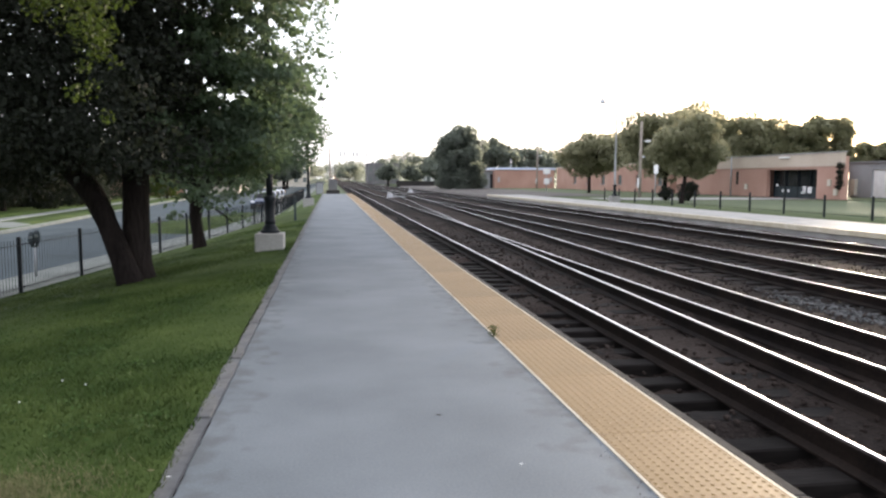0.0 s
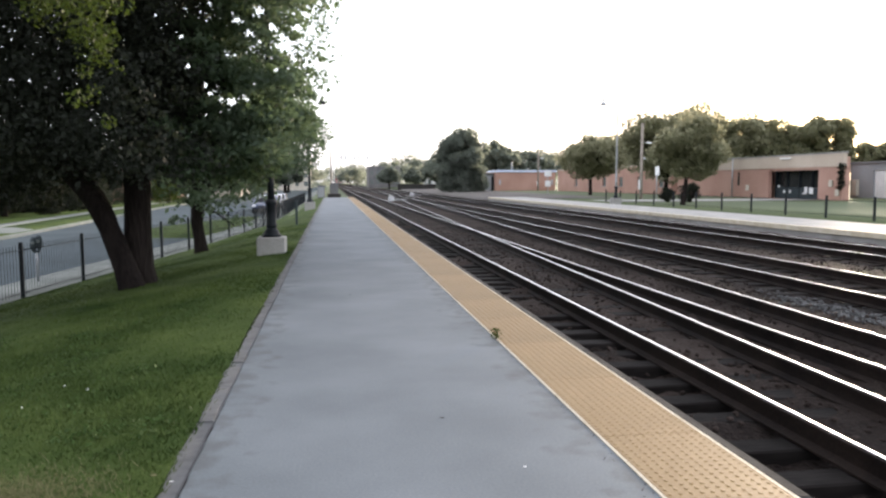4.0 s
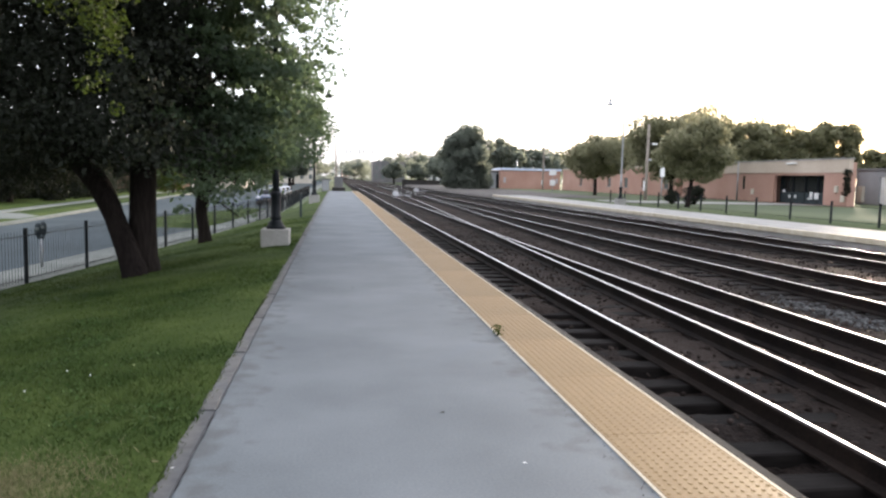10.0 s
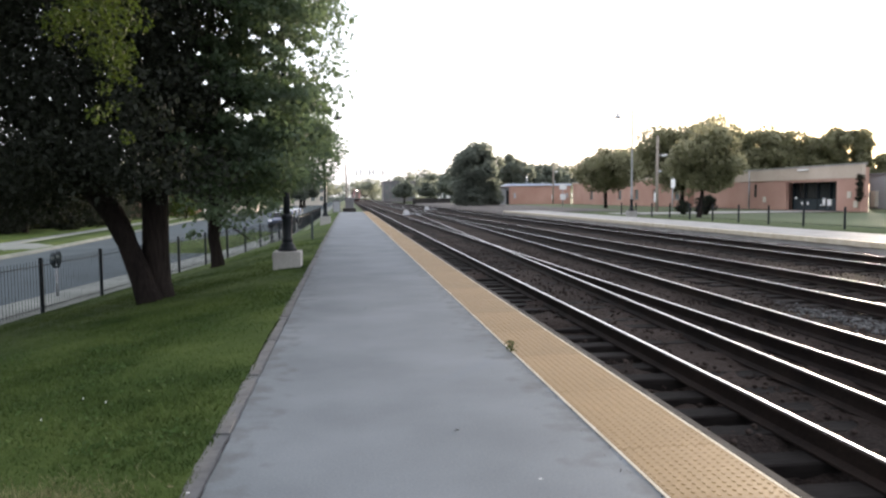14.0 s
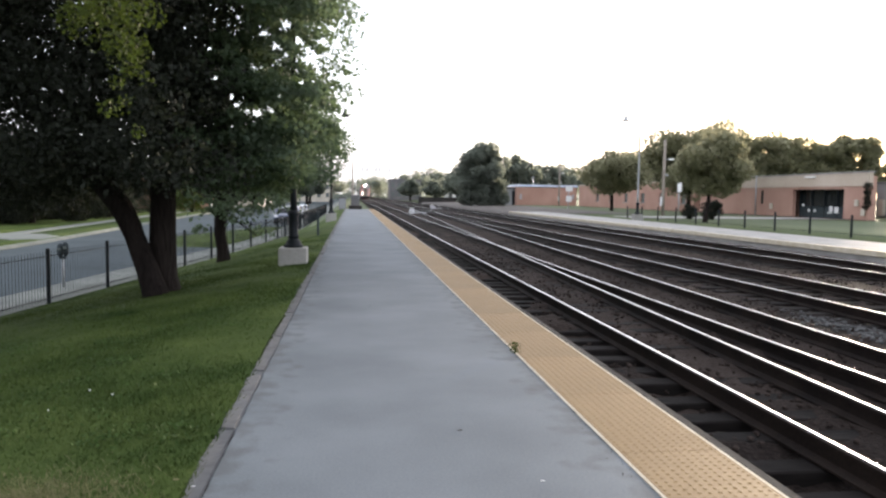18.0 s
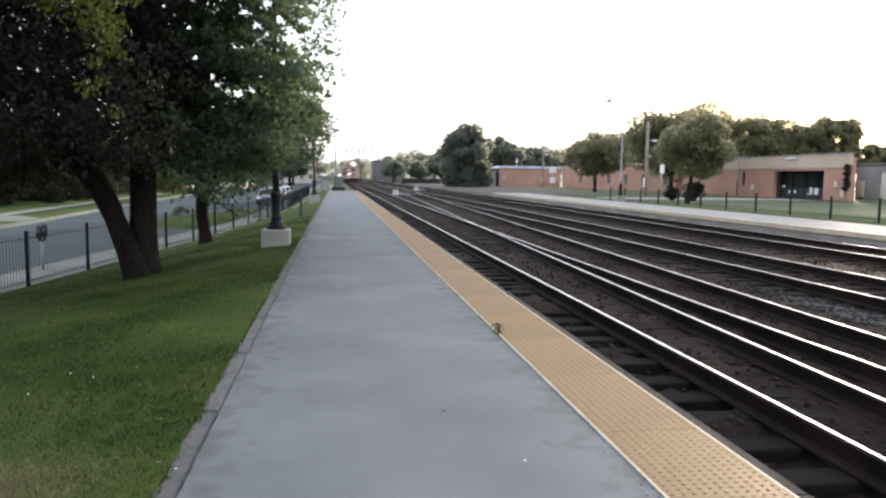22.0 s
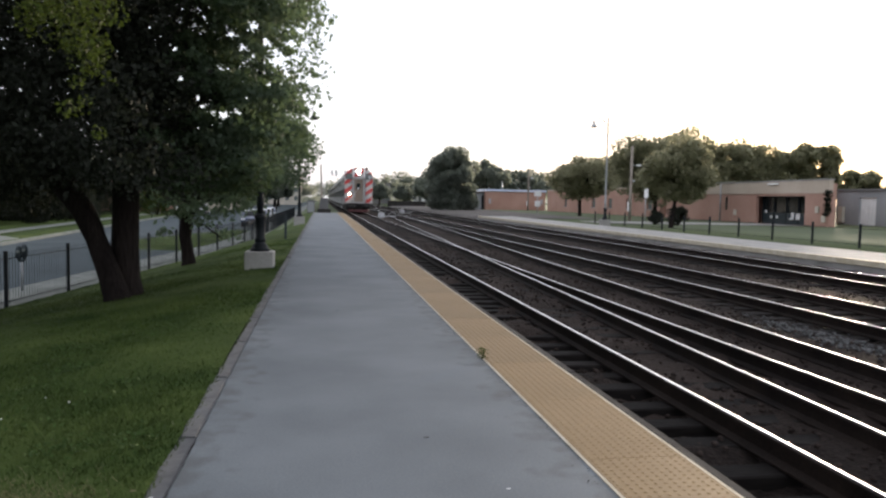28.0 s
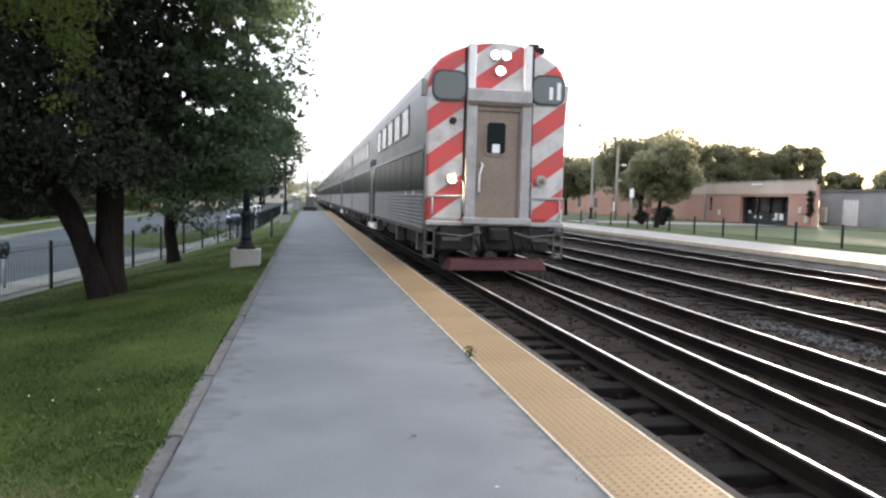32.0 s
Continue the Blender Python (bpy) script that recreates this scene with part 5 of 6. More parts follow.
# ---- fences ----
def picket_fence(label, length_y, line, base, height, spacing, y_start, picket):
    t = thing("fence", label, "fence", kind="structure")
    ys = [y_start + spacing * i for i in range(int(length_y / spacing) + 1)]
    post = mesh_of("post", bbox(-0.038, -0.038, -0.3, 0.038, 0.038, height + 0.06, 0.01), M["black"])
    for y in ys:
        part("post", post, None, t, at=(line(y), y, base))
    bm = bmesh.new()
    for a, b in zip(ys, ys[1:]):
        for z in (0.12, height - 0.12):
            tube(bm, [(line(a), a, base + z), (line(b), b, base + z)], [0.012, 0.012], 4)
    part("rail", bm, M["black"], t)
    bm = bmesh.new()
    if picket:
        y = y_start
        while y < y_start + length_y:
            x = line(y)
            box(bm, x - 0.0045, y - 0.0045, base + 0.06, x + 0.0045, y + 0.0045, base + height)
            y += picket
        tagged(part("pickets", bm, M["black"], t), kind="stuff")
    return t


picket_fence("black steel picket fence between the lawn and the street", 46, lambda y: FENCE + street_x(y), WALK_Z, 1.2, 2.95, 8.75, 0.12)
picket_fence("dark thin railing fence behind the opposite platform", 42, lambda y: 20.1, -0.03, 0.84, 2.75, 11.2, 0)
picket_fence("black steel picket fence between the lawn and the street", 46, lambda y: FENCE + street_x(y), WALK_Z, 1.2, 2.95, 55.95, 0.16)


# ---- opposite platform ----
def far_platform():
    p = thing("platform", "pale concrete platform on the far side of the tracks", "platform", kind="structure")
    part("slab", bbox(FAR_A, -30, -0.5, FAR_B, 70, 0.0, 0.02), M["concrete"], p)
    part("edge", bbox(FAR_A - 0.06, -30, -0.16, FAR_A + 0.1, 70, 0.01, 0.01), M["line"], p, "pale worn platform edge")


far_platform()


# ---- cars on the street ----
def car(label, paint, at, turn, lit=False):
    t = thing("car", label, "car", at, turn=turn)
    side = [(-2.25, 0.35), (-2.28, 0.62), (-2.1, 0.82), (-1.2, 0.95), (-0.45, 1.38), (0.2, 1.46), (0.95, 1.42), (1.75, 1.02), (2.2, 0.96), (2.28, 0.6), (2.2, 0.32)]
    bm = bmesh.new()
    a = [bm.verts.new((-0.88 + (0.14 if z > 1.1 else 0), y, z)) for y, z in side]
    b = [bm.verts.new((0.88 - (0.14 if z > 1.1 else 0), y, z)) for y, z in side]
    k = len(side)
    for i in range(k):
        bm.faces.new((a[i], a[(i + 1) % k], b[(i + 1) % k], b[i]))
    bm.faces.new(a[::-1])
    bm.faces.new(b)
    bevel(bm, 0.05, 2)
    part("body", bm, paint, t)
    def pane(name, pts):
        bm = bmesh.new()
        bm.faces.new([bm.verts.new(p) for p in pts])
        bmesh.ops.solidify(bm, geom=list(bm.faces), thickness=0.02)
        part(name, bm, M["glass"], t)
    pane("windscreen", [(-0.72, -1.16, 1.0), (0.72, -1.16, 1.0), (0.63, -0.5, 1.38), (-0.63, -0.5, 1.38)])
    pane("rear_window", [(-0.63, 1.0, 1.42), (0.63, 1.0, 1.42), (0.72, 1.7, 1.08), (-0.72, 1.7, 1.08)])
    for s in (-1, 1):
        pane("side_window", [(s * 0.895, -0.95, 1.0), (s * 0.895, 1.4, 1.02), (s * 0.77, 0.85, 1.36), (s * 0.77, -0.4, 1.34)])
        for y in (-1.4, 1.4):
            w = part("wheel", tube(bmesh.new(), [(s * 0.68, y, 0.32), (s * 0.9, y, 0.32)], [0.32, 0.31], 20), M["rubber"], t)
            part("rim", tube(bmesh.new(), [(s * 0.89, y, 0.32), (s * 0.915, y, 0.32)], [0.2, 0.18], 14), M["galv"], w)
        part("headlight", bbox(s * 0.68 - 0.16, -2.29, 0.62, s * 0.68 + 0.16, -2.1, 0.76, 0.03), M["white"], t, "clear headlight")
        part("door_mirror", bbox(s * 0.98 - 0.09, -0.75, 0.98, s * 0.98 + 0.09, -0.6, 1.1, 0.03), paint, t)
    part("grille", bbox(-0.42, -2.31, 0.6, 0.42, -2.2, 0.7, 0.02), M["dark"], t)
    part("air_intake", bbox(-0.55, -2.3, 0.36, 0.55, -2.2, 0.48, 0.02), M["dark"], t)
    part("number_plate", bbox(-0.2, -2.315, 0.49, 0.2, -2.29, 0.59, 0.005), M["galv"], t)
    part("rear_bumper", bbox(-0.84, 2.2, 0.36, 0.84, 2.33, 0.6, 0.04, 2), paint, t)
    part("front_bumper", bbox(-0.84, -2.33, 0.48, 0.84, -2.2, 0.585, 0.04, 2), paint, t)
    for s in (-1, 1):
        part("fog_lamp", bbox(s * 0.7 - 0.1, -2.31, 0.38, s * 0.7 + 0.1, -2.22, 0.47, 0.02), M["dark"], t)
        part("tail_light", bbox(s * 0.7 - 0.14, 2.2, 0.7, s * 0.7 + 0.14, 2.29, 0.84, 0.02), M["redpaint"], t)
        part("sill", bbox(s * 0.86 - 0.04, -1.05, 0.26, s * 0.86 + 0.04, 1.05, 0.36, 0.02), M["dark"], t)
        part("door_handle", bbox(s * 0.89 - 0.015, 0.0, 0.86, s * 0.89 + 0.015, 0.18, 0.9, 0.005), paint, t)
        for y in (-1.4, 1.4):
            part("wheel_arch", tube(bmesh.new(), [(s * 0.8, y, 0.34), (s * 0.889, y, 0.34)], [0.38, 0.375], 22), M["dark"], t)
    return t


MOVING_CAR = car("white saloon car driving along the street", M["carwhite"], (-13.0, 120, STREET_Z + 0.03), 0)
car("blue-grey car parked by the kerb of the street", M["carblue"], (-6.2, 69.5, STREET_Z), 0)
car("blue-grey car parked by the kerb of the street", M["carblue"], (-6.2, 76, STREET_Z), 0)
car("silver car parked by the kerb of the street", M["carsilver"], (-6.2, 82.5, STREET_Z), 0)
car("blue-grey car parked by the kerb of the street", M["carblue"], (-6.2, 89, STREET_Z), 0)


# ---- street side: verge, meter, houses, shrubs ----
def verge():
    g = lambda off, z: (lambda y: (off + street_x(y), z))
    out = lambda y: -10.6 if y < 45 else -10.6 + 0.26 * (y - 45)
    o = lambda k, z: (lambda y: (out(y) + k, z if y > 38 else STREET_Z - 0.02))
    ys = [37.5, 39, 42, 45, 48, 51, 54, 57]
    tagged(strip("verge", [o(0, STREET_Z - 0.02), o(0.25, -1.17), o(1.2, -1.1), lambda y: (WALK_OUT - 0.1 + street_x(y), -1.13 if y > 38 else STREET_Z), g(WALK_OUT - 0.09, STREET_Z - 0.02)], ys, M["lawn"]), "green grass verge beside the pavement", "verge")


verge()


def parking_meter(at):
    t = thing("parking_meter", "dark twin-headed parking meter on a pale pole beyond the fence", "parking meter", at)
    part("pole", tube(bmesh.new(), [(0, 0, -0.1), (0, 0, 0.78)], [0.032, 0.032], 10), M["galv"], t, "pale steel pole")
    part("yoke", bbox(-0.09, -0.04, 0.76, 0.09, 0.04, 0.82, 0.012), M["meter"], t)
    for s in (-1, 1):
        bm = lathe([(0.03, 0.8), (0.05, 0.84), (0.085, 0.9), (0.09, 1.06), (0.085, 1.12), (0.05, 1.19), (0.0, 1.2)], 14, 0, 0)
        bmesh.ops.scale(bm, vec=(0.95, 0.7, 1.0), verts=bm.verts)
        h = part("housing", bm, M["meter"], t, at=pose(s * 0.055, 0.03 * s, 0.02 * s, 0, 0, 0))
        part("display", bbox(-0.045, -0.075, 1.0, 0.045, -0.05, 1.08, 0.006), M["greyglass"], h)


parking_meter((-7.68, 20.6, WALK_Z))


def house(label, at, turn, w, d, h, wall, roof_h=2.4):
    t = thing("house", label, "house", at, turn=turn)
    bm = bmesh.new()
    box(bm, -w / 2, -d / 2, -0.3, w / 2, d / 2, h)
    part("wall", bm, wall, t)
    bm = bmesh.new()
    o = 0.4
    prof = [(-w / 2 - o, h - 0.1), (0, h + roof_h), (w / 2 + o, h - 0.1), (w / 2 + o, h + 0.05), (0, h + roof_h + 0.18), (-w / 2 - o, h + 0.05)]
    part("roof", extrude_y(prof, -d / 2 - o, d / 2 + o), M["roof"], t, "dark shingled gable roof")
    for y in (-d / 2, d / 2):
        bm = bmesh.new()
        bm.faces.new([bm.verts.new(p) for p in ((-w / 2, y, h), (w / 2, y, h), (0, y, h + roof_h))])
        bmesh.ops.solidify(bm, geom=list(bm.faces), thickness=0.05)
        part("gable", bm, wall, t)
    part("chimney", bbox(0.6, 0.2, h + 0.5, 1.2, 0.8, h + roof_h + 0.7, 0.02), M["brick"], t)
    for x in (-w * 0.3, w * 0.3):
        for z in (0.9, 3.6) if h > 4 else (0.9,):
            q = part("window", bbox(x - 0.55, -d / 2 - 0.03, z, x + 0.55, -d / 2 + 0.05, z + 1.3, 0), M["glass"], t)
            part("window_frame", bbox(x - 0.65, -d / 2 - 0.05, z + 1.3, x + 0.65, -d / 2 + 0.05, z + 1.4, 0), M["white"], q)
            part("sill", bbox(x - 0.65, -d / 2 - 0.08, z - 0.1, x + 0.65, -d / 2 + 0.05, z, 0), M["white"], q)
    for y in (-d * 0.28, d * 0.1, d * 0.34):
        q = part("window", bbox(w / 2 - 0.05, y - 0.5, 0.9, w / 2 + 0.03, y + 0.5, 2.2, 0), M["glass"], t)
        part("sill", bbox(w / 2 - 0.05, y - 0.6, 0.8, w / 2 + 0.08, y + 0.6, 0.9, 0), M["white"], q)
    part("door", bbox(-0.5, -d / 2 - 0.04, 0, 0.5, -d / 2 + 0.05, 2.1, 0.01), M["white"], t)
    for k in range(3):
        part("step", bbox(-0.9, -d / 2 - 0.3 * (3 - k), -0.3, 0.9, -d / 2, 0.15 * k - 0.12, 0), M["concrete"], t)


house("beige two-storey house across the street behind trees", (-41, 70, -1.1), 70, 9, 11, 5.2, M["pale"])
house("pale low house across the street behind shrubs", (-33, 92, -1.1), 72, 9, 11, 3.0, M["pale"])
house("red brick house across the street behind trees", (-27, 118, -1.1), 75, 9, 11, 5.0, M["brick"])
house("pale house across the street in the distance", (-23, 150, -1.1), 80, 9, 12, 4.6, M["pale"])


def shrub(label, at, r, h, leaf, seed, n=2500, size=0.16):
    rng = np.random.default_rng(seed)
    t = thing("shrub", label, "shrub", at)
    for k in range(5):
        bm = bmesh.new()
        limbs(bm, (0, 0, -0.1), [(rng.uniform(-r, r) * 0.6, rng.uniform(-r, r) * 0.6, h * 0.7)], 0.05, rng, 6)
        part("stem", bm, M["bark"], t)
    L = lobes_in(rng, (0, 0, h * 0.42), (r * 0.75, r * 0.75, h * 0.4), 26, r * 0.25, r * 0.45, low=0.1)
    part("crown", scatter_leaves("crown", crown_points(rng, L, n / sum(l[3] ** 2 for l in L)), size, leaf, rng), None, t)


for i, (x, y, r, h) in enumerate(((-21, 50, 1.3, 1.9), (-22.5, 53, 1.6, 2.2), (-20.5, 58, 1.5, 2.0), (-24, 48, 1.5, 1.8), (-18.5, 64, 1.4, 1.9), (-25, 54, 1.8, 2.4), (-17, 72, 1.5, 2.0), (-27, 58, 2.0, 2.8), (-22, 64, 1.8, 2.6), (-19, 78, 1.8, 2.6))):
    shrub("dark rounded garden shrub across the street", (x - 4.4, y, -1.13), r, h, M["leaf"], 100 + i)
rng = random.Random(61)
for i in range(16):
    y = 45.5 + 1.7 * i
    shrub("dark rounded garden shrub across the street", (far_kerb(y) - 8.6 - rng.uniform(0, 2.6), y, -1.09), rng.uniform(1.2, 1.9), rng.uniform(1.5, 2.6), M["leaf"], 160 + i)
for i, (x, y) in enumerate(((17.6, 111), (19.4, 110), (21.6, 111), (22.6, 113.5))):
    shrub("grey-green undergrowth at the foot of the tall tree", (x, y, -0.02), 1.9, 3.2, M["leaf_grey"], 210 + i, 3500, 0.3)
for i in range(11):
    y = 70 + 4.2 * i
    shrub("tall dark hedge shrub before the houses across the street", (far_kerb(y) - 5.6 - rng.uniform(0, 2.0), y, -1.09), rng.uniform(1.8, 2.4), rng.uniform(2.4, 3.6), M["leaf"], 190 + i)
shrub("yellow-green leafy shrub lit by the low sun across the street", (-20.4, 97, -1.09), 2.5, 4.6, M["leaf_lime"], 230, 3500, 0.2)
shrub("small reddish-dark shrub beside the leaning tree", (24.0, 50.5, 0), 0.6, 1.2, M["leaf"], 123, 2000, 0.1)
shrub("round dark clipped shrub behind the far fence", (25.2, 49.5, 0), 0.85, 1.5, M["leaf"], 122, 3000, 0.12)


def stake(at):
    t = thing("stake", "thin dark green post standing on the lawn", "post", at)
    part("shaft", bbox(-0.04, -0.03, -0.2, 0.04, 0.03, 0.82, 0.008), M["meter"], t)
    part("cap", bbox(-0.05, -0.04, 0.82, 0.05, 0.04, 0.86, 0.008), M["meter"], t)


stake((-1.25, 26.5, bank_z(-1.25, 26.5)))


# ---- beyond the platform's end ----
def end_of_platform():
    t = thing("equipment_cabinet", "grey steel equipment cabinet beyond the platform end", "cabinet", (-1.1, 76, -0.15))
    part("body", bbox(-0.36, -0.35, 0, 0.36, 0.35, 1.25, 0.02), M["roof"], t)
    part("door", bbox(-0.31, -0.37, 0.1, 0.31, -0.34, 1.15, 0.01), M["stucco"], t)
    part("roof_plate", bbox(-0.4, -0.4, 1.25, 0.4, 0.4, 1.3, 0.01), M["roof"], t)
    t = thing("equipment_cabinet", "taller pale grey equipment cabinet beyond the platform end", "cabinet", (0.2, 77.5, -0.15))
    part("body", bbox(-0.45, -0.4, 0, 0.45, 0.4, 1.5, 0.02), M["roof"], t)
    part("door", bbox(-0.4, -0.42, 0.1, 0.4, -0.39, 1.4, 0.01), M["roof"], t)
    part("roof_plate", bbox(-0.5, -0.45, 1.5, 0.5, 0.45, 1.56, 0.01), M["roof"], t)
    t = thing("battery_box", "low dark steel box at the platform end", "equipment box", (0.2, 74.2, -0.15))
    part("body", bbox(-0.65, -0.4, 0, 0.65, 0.4, 0.42, 0.02), M["dark"], t)
    part("lid", bbox(-0.68, -0.43, 0.42, 0.68, 0.43, 0.48, 0.015), M["dark"], t)
    t = thing("utility_pole", "thin weathered wooden pole beyond the platform end", "utility pole", (0.0, 79, -0.2))
    part("pole", tube(bmesh.new(), [(0, 0, -0.3), (-0.05, 0, 2.5), (-0.16, 0, 5.1)], [0.12, 0.1, 0.07], 10), M["wood"], t)
    part("pole_cap", bbox(-0.24, -0.08, 5.08, -0.08, 0.08, 5.16, 0.01), M["galv"], t)


end_of_platform()


def switch_machine(at):
    t = thing("switch_machine", "grey switch machine on long ties beside the turnout", "switch machine", at)
    part("housing", bbox(-0.25, -0.6, 0, 0.25, 0.6, 0.35, 0.05, 2), M["galv"], t)
    part("motor_cover", bbox(-0.2, 0.1, 0.35, 0.2, 0.55, 0.52, 0.04, 2), M["grey"], t)
    part("rod", tube(bmesh.new(), [(0.2, -0.2, 0.12), (1.4, -0.2, 0.12)], [0.03, 0.03], 8), M["galv"], t)
    part("cable_box", bbox(-0.2, -1.05, 0, 0.2, -0.7, 0.28, 0.02), M["galv"], t)
    part("rod", tube(bmesh.new(), [(0.2, 0.2, 0.1), (1.4, 0.2, 0.1)], [0.03, 0.03], 8), M["galv"], t)


switch_machine((5.55, 70, -0.32))
switch_machine((10.2, 95, -0.32))


def signal_bridge():
    t = thing("signal_bridge", "steel signal bridge over the distant tracks, paled for haze", "signal bridge", (0, 250, -0.3))
    for x in (0.5, 15.0):
        bm = bmesh.new()
        for dx in (-0.35, 0.35):
            tube(bm, [(x + dx, 0, 0), (x + dx, 0, 10)], [0.07, 0.07], 6)
        for k in range(8):
            tube(bm, [(x - 0.35, 0, 1.2 * k), (x + 0.35, 0, 1.2 * k + 1.2)], [0.035, 0.035], 5)
        part("tower", bm, M["signal"], t)
    bm = bmesh.new()
    for z in (9.0, 10.0):
        tube(bm, [(0.5, 0, z), (15, 0, z)], [0.07, 0.07], 6)
    for k in range(14):
        tube(bm, [(0.5 + k * 1.03, 0, 9), (1.0 + k * 1.03, 0, 10), (1.53 + k * 1.03, 0, 9)], [0.03] * 3, 5)
    part("truss", bm, M["signal"], t)
    for x in (3.2, 4.6, 7.6, 8.8, 12.0):
        h = part("signal_head", bbox(x - 0.35, -0.3, 9.2, x + 0.35, -0.1, 11.0, 0.03), M["signal"], t)
        for z in (9.6, 10.1, 10.6):
            part("hood", tube(bmesh.new(), [(x, -0.3, z), (x, -0.5, z)], [0.12, 0.12], 10), M["grey"], h)


signal_bridge()


def block_building(label, at, w, d, h, wall, rows, cols):
    t = thing("distant_building", label, "building", at)
    part("wall", bbox(0, 0, -0.2, w, d, h, 0), wall, t)
    part("roof", bbox(-0.15, -0.15, h, w + 0.15, d + 0.15, h + 0.3, 0), M["roof"], t)
    for r in range(rows):
        for c in range(cols):
            x, z = w * (c + 0.5) / cols, 1.0 + r * (h - 0.6) / rows
            part("window", bbox(x - 0.5, -0.06, z, x + 0.5, 0.02, z + 1.3, 0), M["greyglass"], t)


block_building("grey three-storey building in the distance", (11.5, 235, 0), 10, 14, 6.2, M["roof"], 2, 5)
block_building("low white building in the distance", (26, 205, 0), 12, 8, 2.6, M["white"], 1, 6)
block_building("pale block of flats in the distance", (-18, 210, -0.5), 12, 10, 7.5, M["pale"], 3, 5)
t = thing("retaining_wall", "long low dark wall in the distance", "wall", (14.5, 165, 0), kind="structure")
part("wall", bbox(0, 0, -0.3, 16, 0.3, 0.95, 0), M["dark"], t)
part("coping", bbox(-0.1, -0.05, 0.95, 16.1, 0.35, 1.05, 0), M["dark"], t)


tagged(strip("gravel_yard", [lambda y: (FAR_A - 0.02, -0.3), lambda y: (FAR_A + 0.3, -0.06), lambda y: (22, 0.01), lambda y: (26, 0.02), lambda y: (26.3, -0.05)], [64.1, 70, 80, 100, 130, 160, 164], M["yard"]), "brown-grey gravel yard beyond the far platform", "gravel")


# ---- small things across the tracks ----
def utility_pole(at, h, label):
    t = thing("utility_pole", label, "utility pole", at)
    part("pole", tube(bmesh.new(), [(0, 0, -0.3), (0, 0, h * 0.5), (0.02, 0, h)], [0.15, 0.13, 0.1], 10), M["wood"], t)
    part("arm", tube(bmesh.new(), [(0, 0, h - 1.7), (0.35, 0, h - 1.62), (0.55, 0, h - 1.65)], [0.03, 0.03, 0.03], 8), M["galv"], t)
    part("lamp_head", bbox(0.4, -0.12, h - 1.72, 0.85, 0.12, h - 1.58, 0.04), M["white"], t, "small pale lamp head")
    part("bracket", bbox(0.05, -0.06, h * 0.52, 0.4, 0.06, h * 0.52 + 0.2, 0.02), M["galv"], t)
    part("marker_plate", bbox(-0.19, -0.13, 0.8, -0.14, 0.13, 1.6, 0), M["white"], t)


utility_pole((26.1, 60, 0), 6.4, "pale wooden utility pole with a lamp behind the far fence")
utility_pole((33.5, 118, 0), 7.0, "pale wooden utility pole before the low brick building")


def sign_board(at, boards):
    t = thing("sign", "tall pale sign board on a post before the brick wall", "sign", at)
    part("post", tube(bmesh.new(), [(0, 0, -0.1), (0, 0, 3.0)], [0.05, 0.05], 8), M["galv"], t)
    for z0, z1, w in boards:
        part("board", bbox(-w, -0.1, z0, w, -0.06, z1, 0.01), M["white"], t)


sign_board((27.5, 60, 0), ((2.0, 2.95, 0.19),))
sign_board((26.2, 88, 0), ((2.15, 2.8, 0.45), (0.9, 1.6, 0.35)))


def side_building():
    b = thing("utility_building", "grey stuccoed shed with pale doors beside the brick building", "building", (46.0, 42.5, 0))
    part("wall", wall_with_openings(17.8, 3.0, 0.3, [(12.9, 0.05, 14.9, 2.4), (3.0, 0.05, 6.0, 2.5)]), M["stucco"], b)
    part("side_wall", bbox(0.3, 17.5, 0, 10, 17.8, 3.0, 0), M["stucco"], b)
    part("side_wall", bbox(0.3, 0, 0, 10, 0.3, 3.0, 0), M["stucco"], b)
    part("roof", bbox(-0.2, -0.2, 3.0, 10, 18.0, 3.15, 0), M["roof"], b)
    for y0, y1 in ((12.9, 14.9), (3.0, 6.0)):
        n = 4
        for k in range(n):
            part("door_leaf", bbox(0.12, y0 + (y1 - y0) * k / n + 0.02, 0.05, 0.18, y0 + (y1 - y0) * (k + 1) / n - 0.02, 2.4, 0.01), M["white"], b, "white door leaf")
    part("meter_box", bbox(-0.3, 16.6, 0.2, 0, 17.2, 1.6, 0.02), M["pale"], b)


side_building()
g = lambda x, z: (lambda y: (x, z))
tagged(strip("path", [g(20.6, -0.03), g(20.61, 0.01), g(28, 0.02), g(37.4, 0.03), g(37.41, -0.02)], [51.5, 53, 55, 57], M["concrete"]), "pale concrete path from the fence to the entrance", "path")

for i, (x, y, h, r) in enumerate([(-42, 75, 9, 6), (-40, 95, 9, 6), (-33, 105, 9, 5), (-30, 132, 9, 6), (-27, 165, 9, 6), (-36, 150, 10, 7), (-22, 190, 9, 6), (-48, 60, 10, 6), (-50, 45, 10, 6), (-30, 215, 10, 8), (-9, 240, 8, 6), (17, 222, 7, 4.5), (23, 205, 6.5, 4.5), (8, 330, 9, 7), (-8, 130, 6, 3.5), (-10, 175, 7, 4.5), (6, 520, 14, 12), (26, 560, 14, 14), (45, 260, 12, 10), (58, 220, 12, 10), (62, 150, 11, 8), (-2, 600, 14, 12), (60, 110, 10, 7), (78, 64, 9, 7), (84, 58, 9, 7)]):
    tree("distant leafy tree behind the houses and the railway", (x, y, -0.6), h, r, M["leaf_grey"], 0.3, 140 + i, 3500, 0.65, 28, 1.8)


